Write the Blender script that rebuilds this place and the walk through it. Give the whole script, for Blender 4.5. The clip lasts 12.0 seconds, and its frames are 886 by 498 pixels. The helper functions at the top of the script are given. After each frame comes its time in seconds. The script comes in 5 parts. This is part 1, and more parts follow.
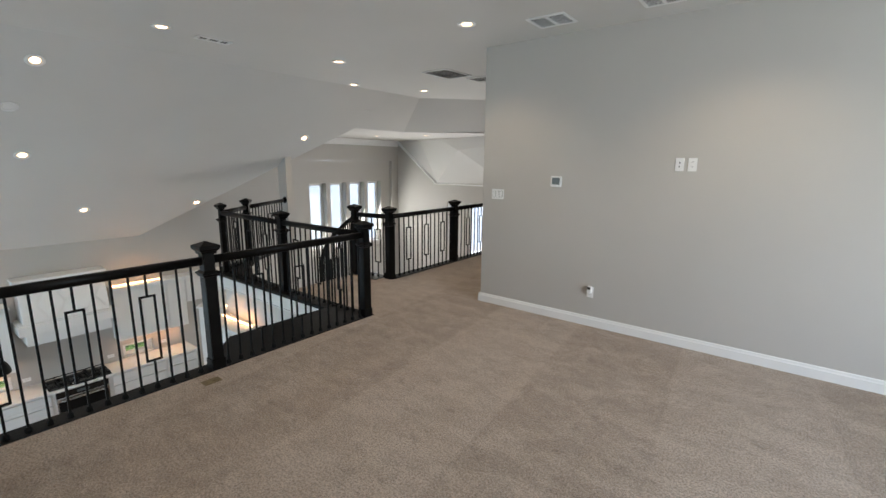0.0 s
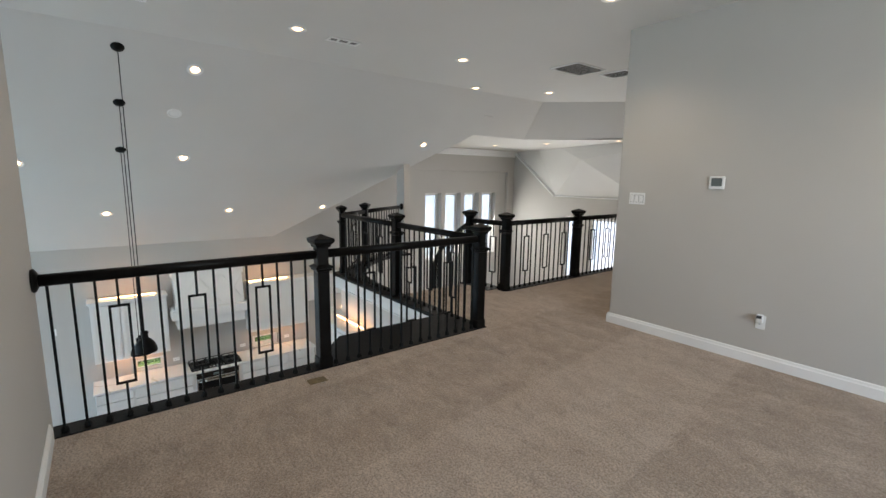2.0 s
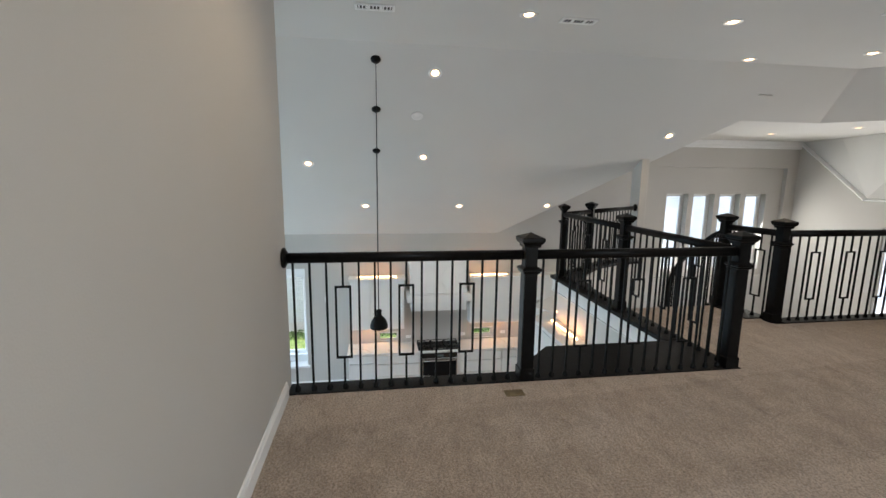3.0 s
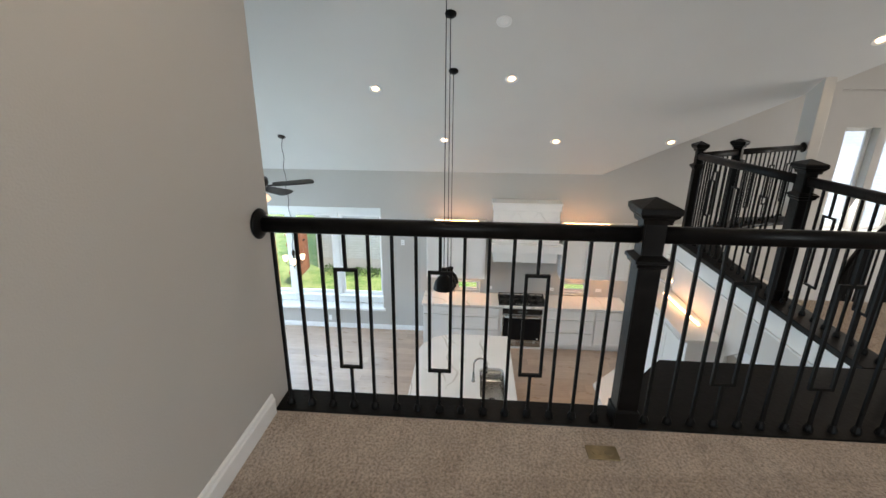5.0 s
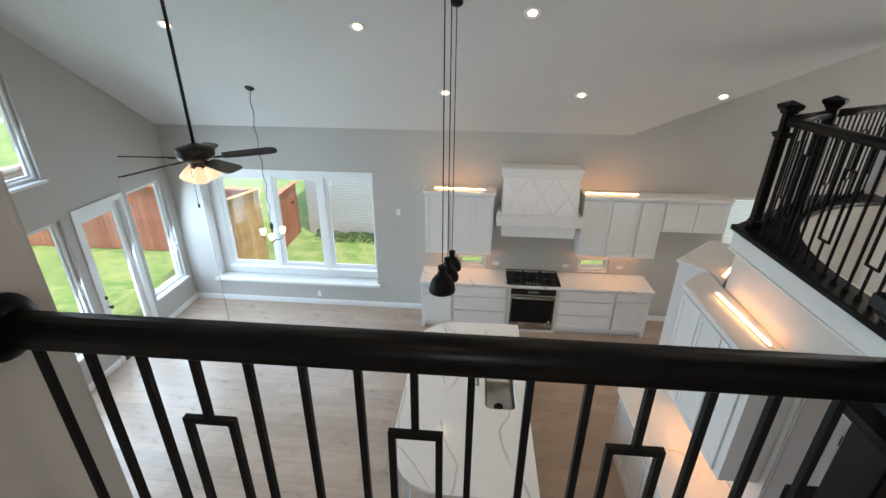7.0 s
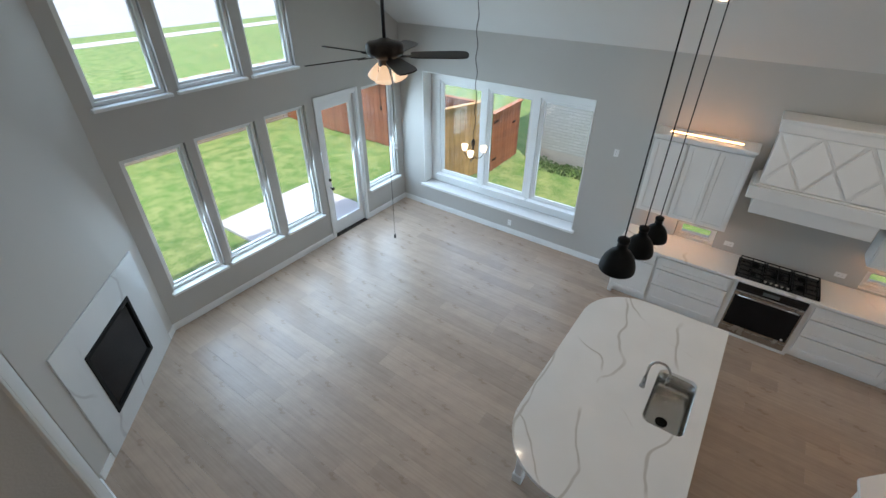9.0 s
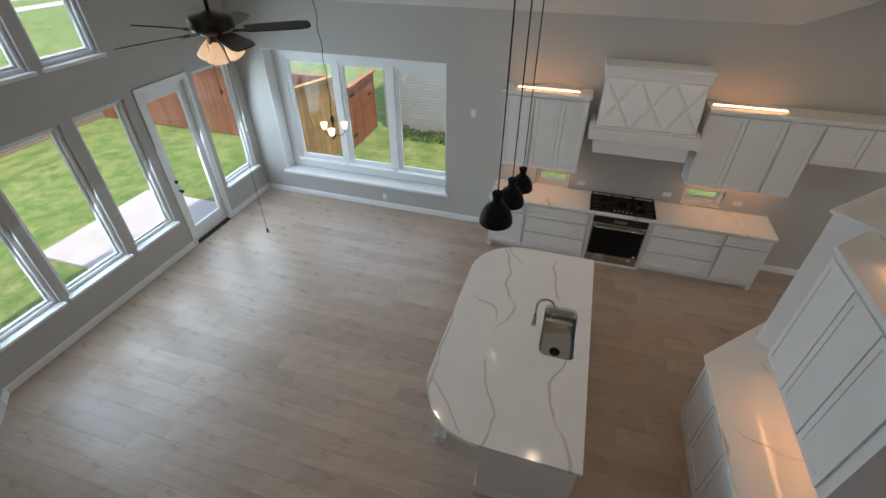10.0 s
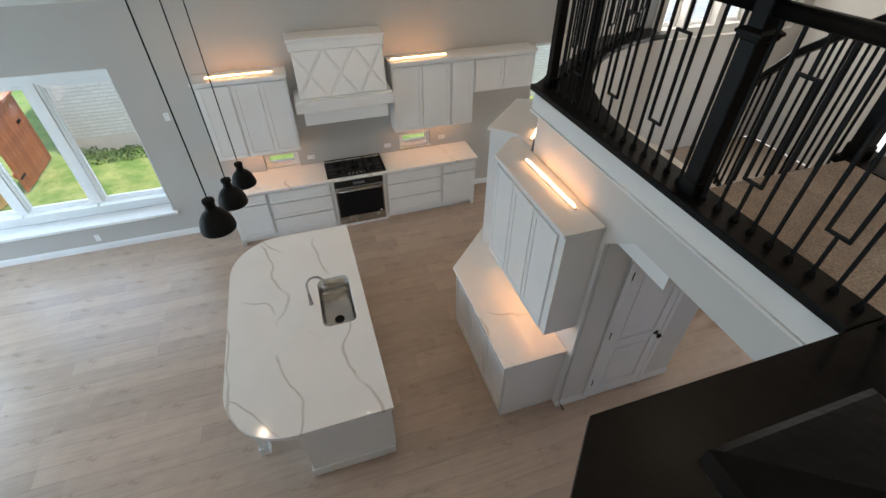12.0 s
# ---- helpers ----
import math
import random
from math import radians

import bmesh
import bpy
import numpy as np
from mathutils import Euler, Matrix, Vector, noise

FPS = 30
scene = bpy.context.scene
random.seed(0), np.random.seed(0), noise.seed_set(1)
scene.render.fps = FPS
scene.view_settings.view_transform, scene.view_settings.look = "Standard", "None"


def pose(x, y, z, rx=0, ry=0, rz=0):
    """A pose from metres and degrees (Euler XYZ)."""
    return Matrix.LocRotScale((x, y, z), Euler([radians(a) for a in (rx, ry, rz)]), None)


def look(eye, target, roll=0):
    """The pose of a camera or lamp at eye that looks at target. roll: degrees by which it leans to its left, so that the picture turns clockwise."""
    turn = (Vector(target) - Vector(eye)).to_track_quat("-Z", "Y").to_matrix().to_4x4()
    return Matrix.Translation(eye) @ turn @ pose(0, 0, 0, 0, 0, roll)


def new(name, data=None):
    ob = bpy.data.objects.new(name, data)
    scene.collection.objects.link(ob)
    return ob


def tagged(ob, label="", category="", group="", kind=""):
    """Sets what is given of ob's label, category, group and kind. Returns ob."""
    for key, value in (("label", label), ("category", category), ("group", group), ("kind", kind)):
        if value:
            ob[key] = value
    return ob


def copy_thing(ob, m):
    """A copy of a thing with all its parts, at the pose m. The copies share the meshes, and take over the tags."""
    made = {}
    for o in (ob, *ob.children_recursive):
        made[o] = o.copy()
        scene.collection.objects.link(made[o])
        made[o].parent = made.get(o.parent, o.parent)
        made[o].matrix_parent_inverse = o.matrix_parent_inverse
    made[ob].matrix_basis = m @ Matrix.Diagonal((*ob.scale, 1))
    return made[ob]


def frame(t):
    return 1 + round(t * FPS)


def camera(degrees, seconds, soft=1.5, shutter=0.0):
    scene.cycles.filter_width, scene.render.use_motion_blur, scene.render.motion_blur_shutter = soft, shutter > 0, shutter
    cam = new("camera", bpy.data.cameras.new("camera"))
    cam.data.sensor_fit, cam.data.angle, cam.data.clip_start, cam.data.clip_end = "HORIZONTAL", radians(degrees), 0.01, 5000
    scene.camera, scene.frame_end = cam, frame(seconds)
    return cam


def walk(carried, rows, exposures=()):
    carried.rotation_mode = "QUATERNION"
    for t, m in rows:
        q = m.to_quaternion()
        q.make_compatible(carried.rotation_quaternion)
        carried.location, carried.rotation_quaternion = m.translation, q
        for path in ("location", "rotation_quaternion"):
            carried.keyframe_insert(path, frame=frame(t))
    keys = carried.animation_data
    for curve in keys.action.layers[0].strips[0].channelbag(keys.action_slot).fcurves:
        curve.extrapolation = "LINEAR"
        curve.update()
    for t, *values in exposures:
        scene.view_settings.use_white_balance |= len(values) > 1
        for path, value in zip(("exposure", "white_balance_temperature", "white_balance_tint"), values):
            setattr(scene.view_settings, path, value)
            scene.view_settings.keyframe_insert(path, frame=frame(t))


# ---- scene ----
cam = camera(89.8, 12.0)
PATH = [
    (0, (0.124, -0.03, 1.664), (-1.086, 1.517, 1.28), 0.5),
    (0.5, (0.06, 0.033, 1.624), (-1.235, 1.51, 1.248), 0.7),
    (1, (0.064, 0.062, 1.622), (-1.279, 1.51, 1.305), 0.7),
    (1.5, (0.011, 0.122, 1.562), (-1.433, 1.471, 1.251), 0.8),
    (2, (-0.23, 0.205, 1.48), (-1.792, 1.413, 1.164), 0.9),
    (2.5, (-0.369, 0.358, 1.452), (-2.138, 1.236, 1.137), 0.8),
    (3, (-0.547, 0.461, 1.426), (-2.497, 0.76, 1.098), 0.7),
    (3.5, (-0.856, 0.561, 1.459), (-2.819, 0.466, 1.087), 0.6),
    (3.7, (-0.987, 0.635, 1.446), (-2.947, 0.474, 1.078), 0.5),
    (5.3, (-1.816, 0.803, 1.367), (-3.687, 0.754, 0.661), 0.6),
    (5.5, (-1.939, 0.817, 1.355), (-3.802, 0.878, 0.63), 0.6),
    (6, (-2.208, 0.844, 1.372), (-4.041, 0.991, 0.585), 0.6),
    (6.5, (-2.481, 0.809, 1.355), (-4.295, 0.787, 0.513), 0.7),
    (6.6, (-2.545, 0.798, 1.355), (-4.356, 0.735, 0.508), 0.5),
    (7, (-2.785, 0.755, 1.381), (-4.602, 0.615, 0.558), 0.6),
    (7.5, (-2.976, 0.768, 1.377), (-4.796, 0.549, 0.578), 0.5),
    (7.7, (-3.025, 0.822, 1.378), (-4.826, 0.495, 0.573), 0.6),
    (9.3, (-3.628, 0.936, 1.18), (-4.94, -0.06, 0.046), 0.0),
    (9.5, (-3.638, 0.927, 1.185), (-5.025, 0.07, 0.027), 0.2),
    (10, (-3.58, 0.893, 1.161), (-5.11, 0.429, -0.04), 0.2),
    (10.5, (-3.576, 0.938, 1.225), (-5.108, 0.808, -0.053), 0.4),
    (11, (-3.564, 0.974, 1.239), (-5.078, 1.096, -0.061), 0.5),
    (11.5, (-3.516, 1.058, 1.267), (-4.995, 1.379, -0.04), 0.3),
    (12, (-3.408, 1.204, 1.319), (-4.855, 1.674, 0.022), 0.1),
]
CAN_WATTS = 3.6
EXPO = [(0.0, 2.38, 6500, 9), (3.5, 2.47, 6600, 9.5), (6.0, 2.56, 6800, 11), (7.5, 2.16, 6750, 11), (9.5, 1.74, 6500, 10), (10.0, 1.6, 7050, 13), (10.5, 1.64, 6800, 11.5), (11.0, 1.82, 6900, 11.5), (12.0, 2.18, 6800, 10.5)]
walk(cam, [(t, look(eye, target, roll)) for t, eye, target, roll in PATH], EXPO)

# ---- world, sun, large lights ----
sky_world = bpy.data.worlds.new("sky")
scene.world = sky_world
sky_world.use_nodes = True
_wn = sky_world.node_tree.nodes
_sky = _wn.new("ShaderNodeTexSky")
_sky.sky_type = "NISHITA"
_sky.sun_disc = False
_sky.sun_elevation, _sky.sun_rotation = radians(75), radians(41)
_sky.air_density, _sky.dust_density = 1.0, 1.5
_wn["Background"].inputs["Strength"].default_value = 0.15
sky_world.node_tree.links.new(_sky.outputs[0], _wn["Background"].inputs["Color"])
sun = new("sun", bpy.data.lights.new("sun", "SUN"))
sun.data.energy, sun.data.angle, sun.data.color = 1.15, radians(0.5), (1.0, 0.95, 0.88)
sun.matrix_world = look((3.5, 4.0, 20), (0, 0, 0))


def lamp_area(name, eye, target, sx, sy, watts, colour):
    ob = new(name, bpy.data.lights.new(name, "AREA"))
    ob.data.shape, ob.data.size, ob.data.size_y = "RECTANGLE", sx, sy
    ob.data.energy, ob.data.color = watts, colour
    ob.matrix_world = look(eye, target)
    return ob


# sky light standing in the foyer's windows
lamp_area("foyer_window_light", (-6.2, 10.56, -1.0), (-6.2, 4.0, -0.6), 2.0, 2.8, 18, (1.0, 0.98, 0.93))
lamp_area("stair_window_light", (-10.17, 8.6, 0.13), (-4.0, 9.2, -2.6), 2.7, 1.75, 20, (1.0, 0.98, 0.93))
# sky light standing in the garden wall's and the window seat's openings
SKYBLUE = (0.57, 0.79, 1.0)
lamp_area("garden_window_light", (-7.55, -4.745, -1.69), (-7.55, 0.0, -3.1), 4.7, 1.8, 39, SKYBLUE)
lamp_area("upper_window_light", (-6.5, -4.745, 0.46), (-6.5, 0.0, -0.8), 2.6, 1.2, 5.5, SKYBLUE)
lamp_area("nook_window_light", (-10.33, -2.51, -1.63), (-5.0, -2.53, -4.0), 2.93, 1.8, 7, SKYBLUE)
# sky light of the loft's own window, behind the walk
lamp_area("loft_window_light", (2.9, 1.9, 1.5), (-3.0, 2.2, 1.0), 2.6, 1.7, 22, (0.80, 0.90, 1.0))


# ---- materials ----
def material(name, colour, rough=0.5, metal=0.0, spread=0.06, scale=6.0, bump=0.0, bump_scale=80.0, coat=0.0, random_tone=0.0):
    m = bpy.data.materials.new(name)
    m.use_nodes = True
    n, k = m.node_tree.nodes, m.node_tree.links
    b = n["Principled BSDF"]
    b.inputs["Roughness"].default_value, b.inputs["Metallic"].default_value = rough, metal
    b.inputs["Coat Weight"].default_value = coat
    co = n.new("ShaderNodeTexCoord")
    no = n.new("ShaderNodeTexNoise")
    no.inputs["Scale"].default_value, no.inputs["Detail"].default_value = scale, 6
    k.new(co.outputs["Object"], no.inputs["Vector"])
    ramp = n.new("ShaderNodeValToRGB")
    lo = [max(0, c * (1 - spread)) for c in colour]
    hi = [min(1, c * (1 + spread)) for c in colour]
    ramp.color_ramp.elements[0].position, ramp.color_ramp.elements[1].position = 0.3, 0.7
    ramp.color_ramp.elements[0].color, ramp.color_ramp.elements[1].color = (*lo, 1), (*hi, 1)
    k.new(no.outputs["Fac"], ramp.inputs["Fac"])
    out = ramp.outputs["Color"]
    if random_tone:
        oi = n.new("ShaderNodeObjectInfo")
        mr = n.new("ShaderNodeMapRange")
        mr.inputs["To Min"].default_value, mr.inputs["To Max"].default_value = 1 - random_tone, 1 + random_tone
        k.new(oi.outputs["Random"], mr.inputs["Value"])
        hs = n.new("ShaderNodeHueSaturation")
        k.new(mr.outputs["Result"], hs.inputs["Value"])
        k.new(out, hs.inputs["Color"])
        out = hs.outputs["Color"]
    k.new(out, b.inputs["Base Color"])
    # gloss varies a little
    mr2 = n.new("ShaderNodeMapRange")
    mr2.inputs["To Min"].default_value, mr2.inputs["To Max"].default_value = max(0.02, rough - 0.06), min(1, rough + 0.06)
    k.new(no.outputs["Fac"], mr2.inputs["Value"])
    k.new(mr2.outputs["Result"], b.inputs["Roughness"])
    if bump:
        nb = n.new("ShaderNodeTexNoise")
        nb.inputs["Scale"].default_value, nb.inputs["Detail"].default_value = bump_scale, 4
        k.new(co.outputs["Object"], nb.inputs["Vector"])
        bp = n.new("ShaderNodeBump")
        bp.inputs["Strength"].default_value, bp.inputs["Distance"].default_value = bump, 0.01
        k.new(nb.outputs["Fac"], bp.inputs["Height"])
        k.new(bp.outputs["Normal"], b.inputs["Normal"])
    return m


def glow(name, colour, strength):
    m = bpy.data.materials.new(name)
    m.use_nodes = True
    b = m.node_tree.nodes["Principled BSDF"]
    b.inputs["Base Color"].default_value = (0.9, 0.88, 0.85, 1)
    b.inputs["Emission Color"].default_value = (*colour, 1)
    b.inputs["Emission Strength"].default_value = strength
    return m


def glass_pane():
    m = bpy.data.materials.new("window_glass")
    m.use_nodes = True
    n, k = m.node_tree.nodes, m.node_tree.links
    n.remove(n["Principled BSDF"])
    tr, gl, mx, lw = n.new("ShaderNodeBsdfTransparent"), n.new("ShaderNodeBsdfGlossy"), n.new("ShaderNodeMixShader"), n.new("ShaderNodeLayerWeight")
    pw, ml = n.new("ShaderNodeMath"), n.new("ShaderNodeMath")
    pw.operation, pw.inputs[1].default_value = "POWER", 5.0
    ml.operation, ml.inputs[1].default_value, ml.inputs[2].default_value = "MULTIPLY_ADD", 0.6, 0.03
    lw.inputs["Blend"].default_value = 0.5
    k.new(lw.outputs["Facing"], pw.inputs[0])
    k.new(pw.outputs[0], ml.inputs[0])
    tr.inputs["Color"].default_value = (0.97, 0.98, 0.98, 1)
    gl.inputs["Roughness"].default_value = 0.01
    k.new(ml.outputs[0], mx.inputs[0])
    k.new(tr.outputs[0], mx.inputs[1])
    k.new(gl.outputs[0], mx.inputs[2])
    k.new(mx.outputs[0], n["Material Output"].inputs["Surface"])
    return m


LANE_TURN, LANE_SHIFT = 84.5, 2.46


def carpet_pile():
    m = material("carpet_pile", (0.33, 0.255, 0.195), 0.95, spread=0.16, scale=3.0)
    n, k = m.node_tree.nodes, m.node_tree.links
    b = n["Principled BSDF"]
    b.inputs["Sheen Weight"].default_value = 0.25
    co = n.new("ShaderNodeTexCoord")
    fine = n.new("ShaderNodeTexNoise")
    fine.inputs["Scale"].default_value, fine.inputs["Detail"].default_value = 85, 6
    k.new(co.outputs["Object"], fine.inputs["Vector"])
    # vacuum lanes and foot tracks lay the pile over, along and across the room
    def tracks(scale, stretch, turn, low, high, roughness=0.7):
        mp, no, mr = n.new("ShaderNodeMapping"), n.new("ShaderNodeTexNoise"), n.new("ShaderNodeMapRange")
        mp.inputs["Scale"].default_value, mp.inputs["Rotation"].default_value = stretch, (0, 0, radians(turn))
        k.new(co.outputs["Object"], mp.inputs["Vector"])
        k.new(mp.outputs["Vector"], no.inputs["Vector"])
        no.inputs["Scale"].default_value, no.inputs["Detail"].default_value, no.inputs["Roughness"].default_value = scale, 10, roughness
        mr.inputs["From Min"].default_value, mr.inputs["From Max"].default_value = low, high
        k.new(no.outputs["Fac"], mr.inputs["Value"])
        return mr.outputs["Result"]

    def blend(kind, x, y, factor=1.0):
        q = n.new("ShaderNodeMix")
        q.data_type, q.blend_type = "RGBA", kind
        q.inputs["Factor"].default_value = factor
        for slot, v in (("A", x), ("B", y)):
            if isinstance(v, tuple):
                q.inputs[slot].default_value = (*v, 1)
            else:
                k.new(v, q.inputs[slot])
        return q

    sep, lane, edge = n.new("ShaderNodeSeparateXYZ"), n.new("ShaderNodeMath"), n.new("ShaderNodeMapRange")
    turn = n.new("ShaderNodeMapping")
    turn.inputs["Rotation"].default_value, turn.inputs["Location"].default_value = (0, 0, radians(LANE_TURN)), (0, LANE_SHIFT, 0)
    k.new(co.outputs["Object"], turn.inputs["Vector"])
    k.new(turn.outputs["Vector"], sep.inputs[0])
    lane.operation, lane.inputs[1].default_value = "PINGPONG", 0.95
    k.new(sep.outputs["Y"], lane.inputs[0])
    edge.inputs["From Min"].default_value, edge.inputs["From Max"].default_value = 0.46, 0.49
    k.new(lane.outputs[0], edge.inputs["Value"])
    lay = n.new("ShaderNodeMath")
    lay.operation = "MULTIPLY_ADD"
    lay.use_clamp = True
    lay.inputs[1].default_value = 0.4
    k.new(edge.outputs["Result"], lay.inputs[0])
    k.new(tracks(2.8, (1.0, 1.5, 1.0), 8, 0.46, 0.62, 0.88), lay.inputs[2])
    tr = blend("MIX", (0.46, 0.355, 0.27), (0.66, 0.54, 0.435))
    k.new(lay.outputs[0], tr.inputs["Factor"])
    # darker scuffs in short streaks
    scuff = blend("MIX", (1.0, 1.0, 1.0), (0.70, 0.665, 0.63))
    k.new(tracks(4.5, (1.0, 1.5, 1.0), -6, 0.53, 0.62, 0.88), scuff.inputs["Factor"])
    fr = n.new("ShaderNodeValToRGB")
    fine.inputs["Roughness"].default_value = 0.78
    fr.color_ramp.elements[0].position, fr.color_ramp.elements[1].position = 0.38, 0.56
    fr.color_ramp.elements[0].color, fr.color_ramp.elements[1].color = (0.34, 0.31, 0.29, 1), (1, 1, 1, 1)
    k.new(fine.outputs["Fac"], fr.inputs["Fac"])
    both = blend("MULTIPLY", tr.outputs["Result"], scuff.outputs["Result"])
    mx = blend("MULTIPLY", both.outputs["Result"], fr.outputs["Color"])
    k.new(mx.outputs["Result"], b.inputs["Base Color"])
    bp = n.new("ShaderNodeBump")
    bp.inputs["Strength"].default_value, bp.inputs["Distance"].default_value = 1.0, 0.02
    k.new(fine.outputs["Fac"], bp.inputs["Height"])
    k.new(bp.outputs["Normal"], b.inputs["Normal"])
    return m


def quartz(name, vein=(0.60, 0.57, 0.53), ground=(0.84, 0.83, 0.81)):
    m = material(name, ground, 0.09, spread=0.02, scale=3)
    n, k = m.node_tree.nodes, m.node_tree.links
    b = n["Principled BSDF"]
    base = b.inputs["Base Color"].links[0].from_socket
    co = n.new("ShaderNodeTexCoord")

    def family(turn, spacing, wander, width, seed, low, high):
        """Warped, broken veins, about spacing apart."""
        mp = n.new("ShaderNodeMapping")
        mp.inputs["Rotation"].default_value, mp.inputs["Location"].default_value = (0, 0, radians(turn)), (seed, seed * 0.7, 0)
        k.new(co.outputs["Object"], mp.inputs["Vector"])
        sep = n.new("ShaderNodeSeparateXYZ")
        k.new(mp.outputs["Vector"], sep.inputs[0])
        wn = n.new("ShaderNodeTexNoise")
        wn.inputs["Scale"].default_value, wn.inputs["Detail"].default_value, wn.inputs["Roughness"].default_value = 1.2, 2.5, 0.4
        k.new(mp.outputs["Vector"], wn.inputs["Vector"])

        def op(kind, x, y=None, add=None):
            m1 = n.new("ShaderNodeMath")
            m1.operation = kind
            for slot, v in ((0, x), (1, y), (2, add)):
                if v is None:
                    continue
                if isinstance(v, float):
                    m1.inputs[slot].default_value = v
                else:
                    k.new(v, m1.inputs[slot])
            return m1.outputs[0]

        w = op("MULTIPLY_ADD", wn.outputs["Fac"], wander, sep.outputs["Y"])
        dist = op("MULTIPLY", op("ABSOLUTE", op("SUBTRACT", op("FRACT", op("DIVIDE", w, spacing)), 0.5)), spacing)
        gate = n.new("ShaderNodeTexNoise")
        gate.inputs["Scale"].default_value, gate.inputs["Detail"].default_value = 1.6, 3
        k.new(mp.outputs["Vector"], gate.inputs["Vector"])
        gr = n.new("ShaderNodeMapRange")
        gr.inputs["From Min"].default_value, gr.inputs["From Max"].default_value = low, high
        k.new(gate.outputs["Fac"], gr.inputs["Value"])
        line = n.new("ShaderNodeMapRange")
        line.interpolation_type = "SMOOTHSTEP"
        line.inputs["From Min"].default_value, line.inputs["From Max"].default_value = width * 0.25, width
        line.inputs["To Min"].default_value, line.inputs["To Max"].default_value = 1, 0
        k.new(dist, line.inputs["Value"])
        return op("MULTIPLY", line.outputs["Result"], gr.outputs["Result"])

    mul = n.new("ShaderNodeMath")
    mul.operation = "MAXIMUM"
    k.new(family(-8.0, 0.62, 0.75, 0.021, 3.1, 0.42, 0.52), mul.inputs[0])
    k.new(family(-52.0, 1.0, 0.8, 0.014, 7.7, 0.48, 0.58), mul.inputs[1])
    mix = n.new("ShaderNodeMix")
    mix.data_type = "RGBA"
    k.new(mul.outputs[0], mix.inputs["Factor"])
    k.new(base, mix.inputs["A"])
    mix.inputs["B"].default_value = (*vein, 1)
    k.new(mix.outputs["Result"], b.inputs["Base Color"])
    return m


def oak_plank():
    m = material("oak_plank", (0.45, 0.343, 0.27), 0.29, spread=0.06, scale=5, random_tone=0.1)
    n, k = m.node_tree.nodes, m.node_tree.links
    b = n["Principled BSDF"]
    hs = b.inputs["Base Color"].links[0].from_socket
    co, mp, gr = n.new("ShaderNodeTexCoord"), n.new("ShaderNodeMapping"), n.new("ShaderNodeTexNoise")
    oi = n.new("ShaderNodeObjectInfo")
    mp.inputs["Scale"].default_value = (38, 1.6, 10)
    ad = n.new("ShaderNodeVectorMath")
    k.new(co.outputs["Object"], ad.inputs[0])
    k.new(oi.outputs["Location"], ad.inputs[1])
    k.new(ad.outputs[0], mp.inputs["Vector"])
    k.new(mp.outputs["Vector"], gr.inputs["Vector"])
    gr.inputs["Scale"].default_value, gr.inputs["Detail"].default_value, gr.inputs["Distortion"].default_value = 1.0, 5, 0.6
    rp = n.new("ShaderNodeValToRGB")
    rp.color_ramp.elements[0].position, rp.color_ramp.elements[1].position = 0.32, 0.6
    rp.color_ramp.elements[0].color, rp.color_ramp.elements[1].color = (0.72, 0.69, 0.66, 1), (1, 1, 1, 1)
    k.new(gr.outputs["Fac"], rp.inputs["Fac"])
    mx = n.new("ShaderNodeMix")
    mx.data_type, mx.blend_type = "RGBA", "MULTIPLY"
    mx.inputs["Factor"].default_value = 0.4
    k.new(hs, mx.inputs["A"])
    k.new(rp.outputs["Color"], mx.inputs["B"])
    k.new(mx.outputs["Result"], b.inputs["Base Color"])
    bp = n.new("ShaderNodeBump")
    bp.inputs["Strength"].default_value, bp.inputs["Distance"].default_value = 0.12, 0.004
    k.new(gr.outputs["Fac"], bp.inputs["Height"])
    k.new(bp.outputs["Normal"], b.inputs["Normal"])
    return m


def lawn_grass():
    m = material("lawn_grass", (0.075, 0.165, 0.03), 0.95, spread=0.12, scale=0.5)
    n, k = m.node_tree.nodes, m.node_tree.links
    b = n["Principled BSDF"]
    base = b.inputs["Base Color"].links[0].from_socket
    co, no, rp, mx = n.new("ShaderNodeTexCoord"), n.new("ShaderNodeTexNoise"), n.new("ShaderNodeValToRGB"), n.new("ShaderNodeMix")
    no.inputs["Scale"].default_value, no.inputs["Detail"].default_value, no.inputs["Roughness"].default_value = 3.0, 14, 0.85
    k.new(co.outputs["Object"], no.inputs["Vector"])
    rp.color_ramp.elements[0].position, rp.color_ramp.elements[1].position = 0.43, 0.66
    rp.color_ramp.elements[0].color, rp.color_ramp.elements[1].color = (0, 0, 0, 1), (1, 1, 1, 1)
    k.new(no.outputs["Fac"], rp.inputs["Fac"])
    mx.data_type = "RGBA"
    k.new(rp.outputs["Color"], mx.inputs["Factor"])
    k.new(base, mx.inputs["A"])
    mx.inputs["B"].default_value = (0.33, 0.34, 0.13, 1)
    k.new(mx.outputs["Result"], b.inputs["Base Color"])
    return m


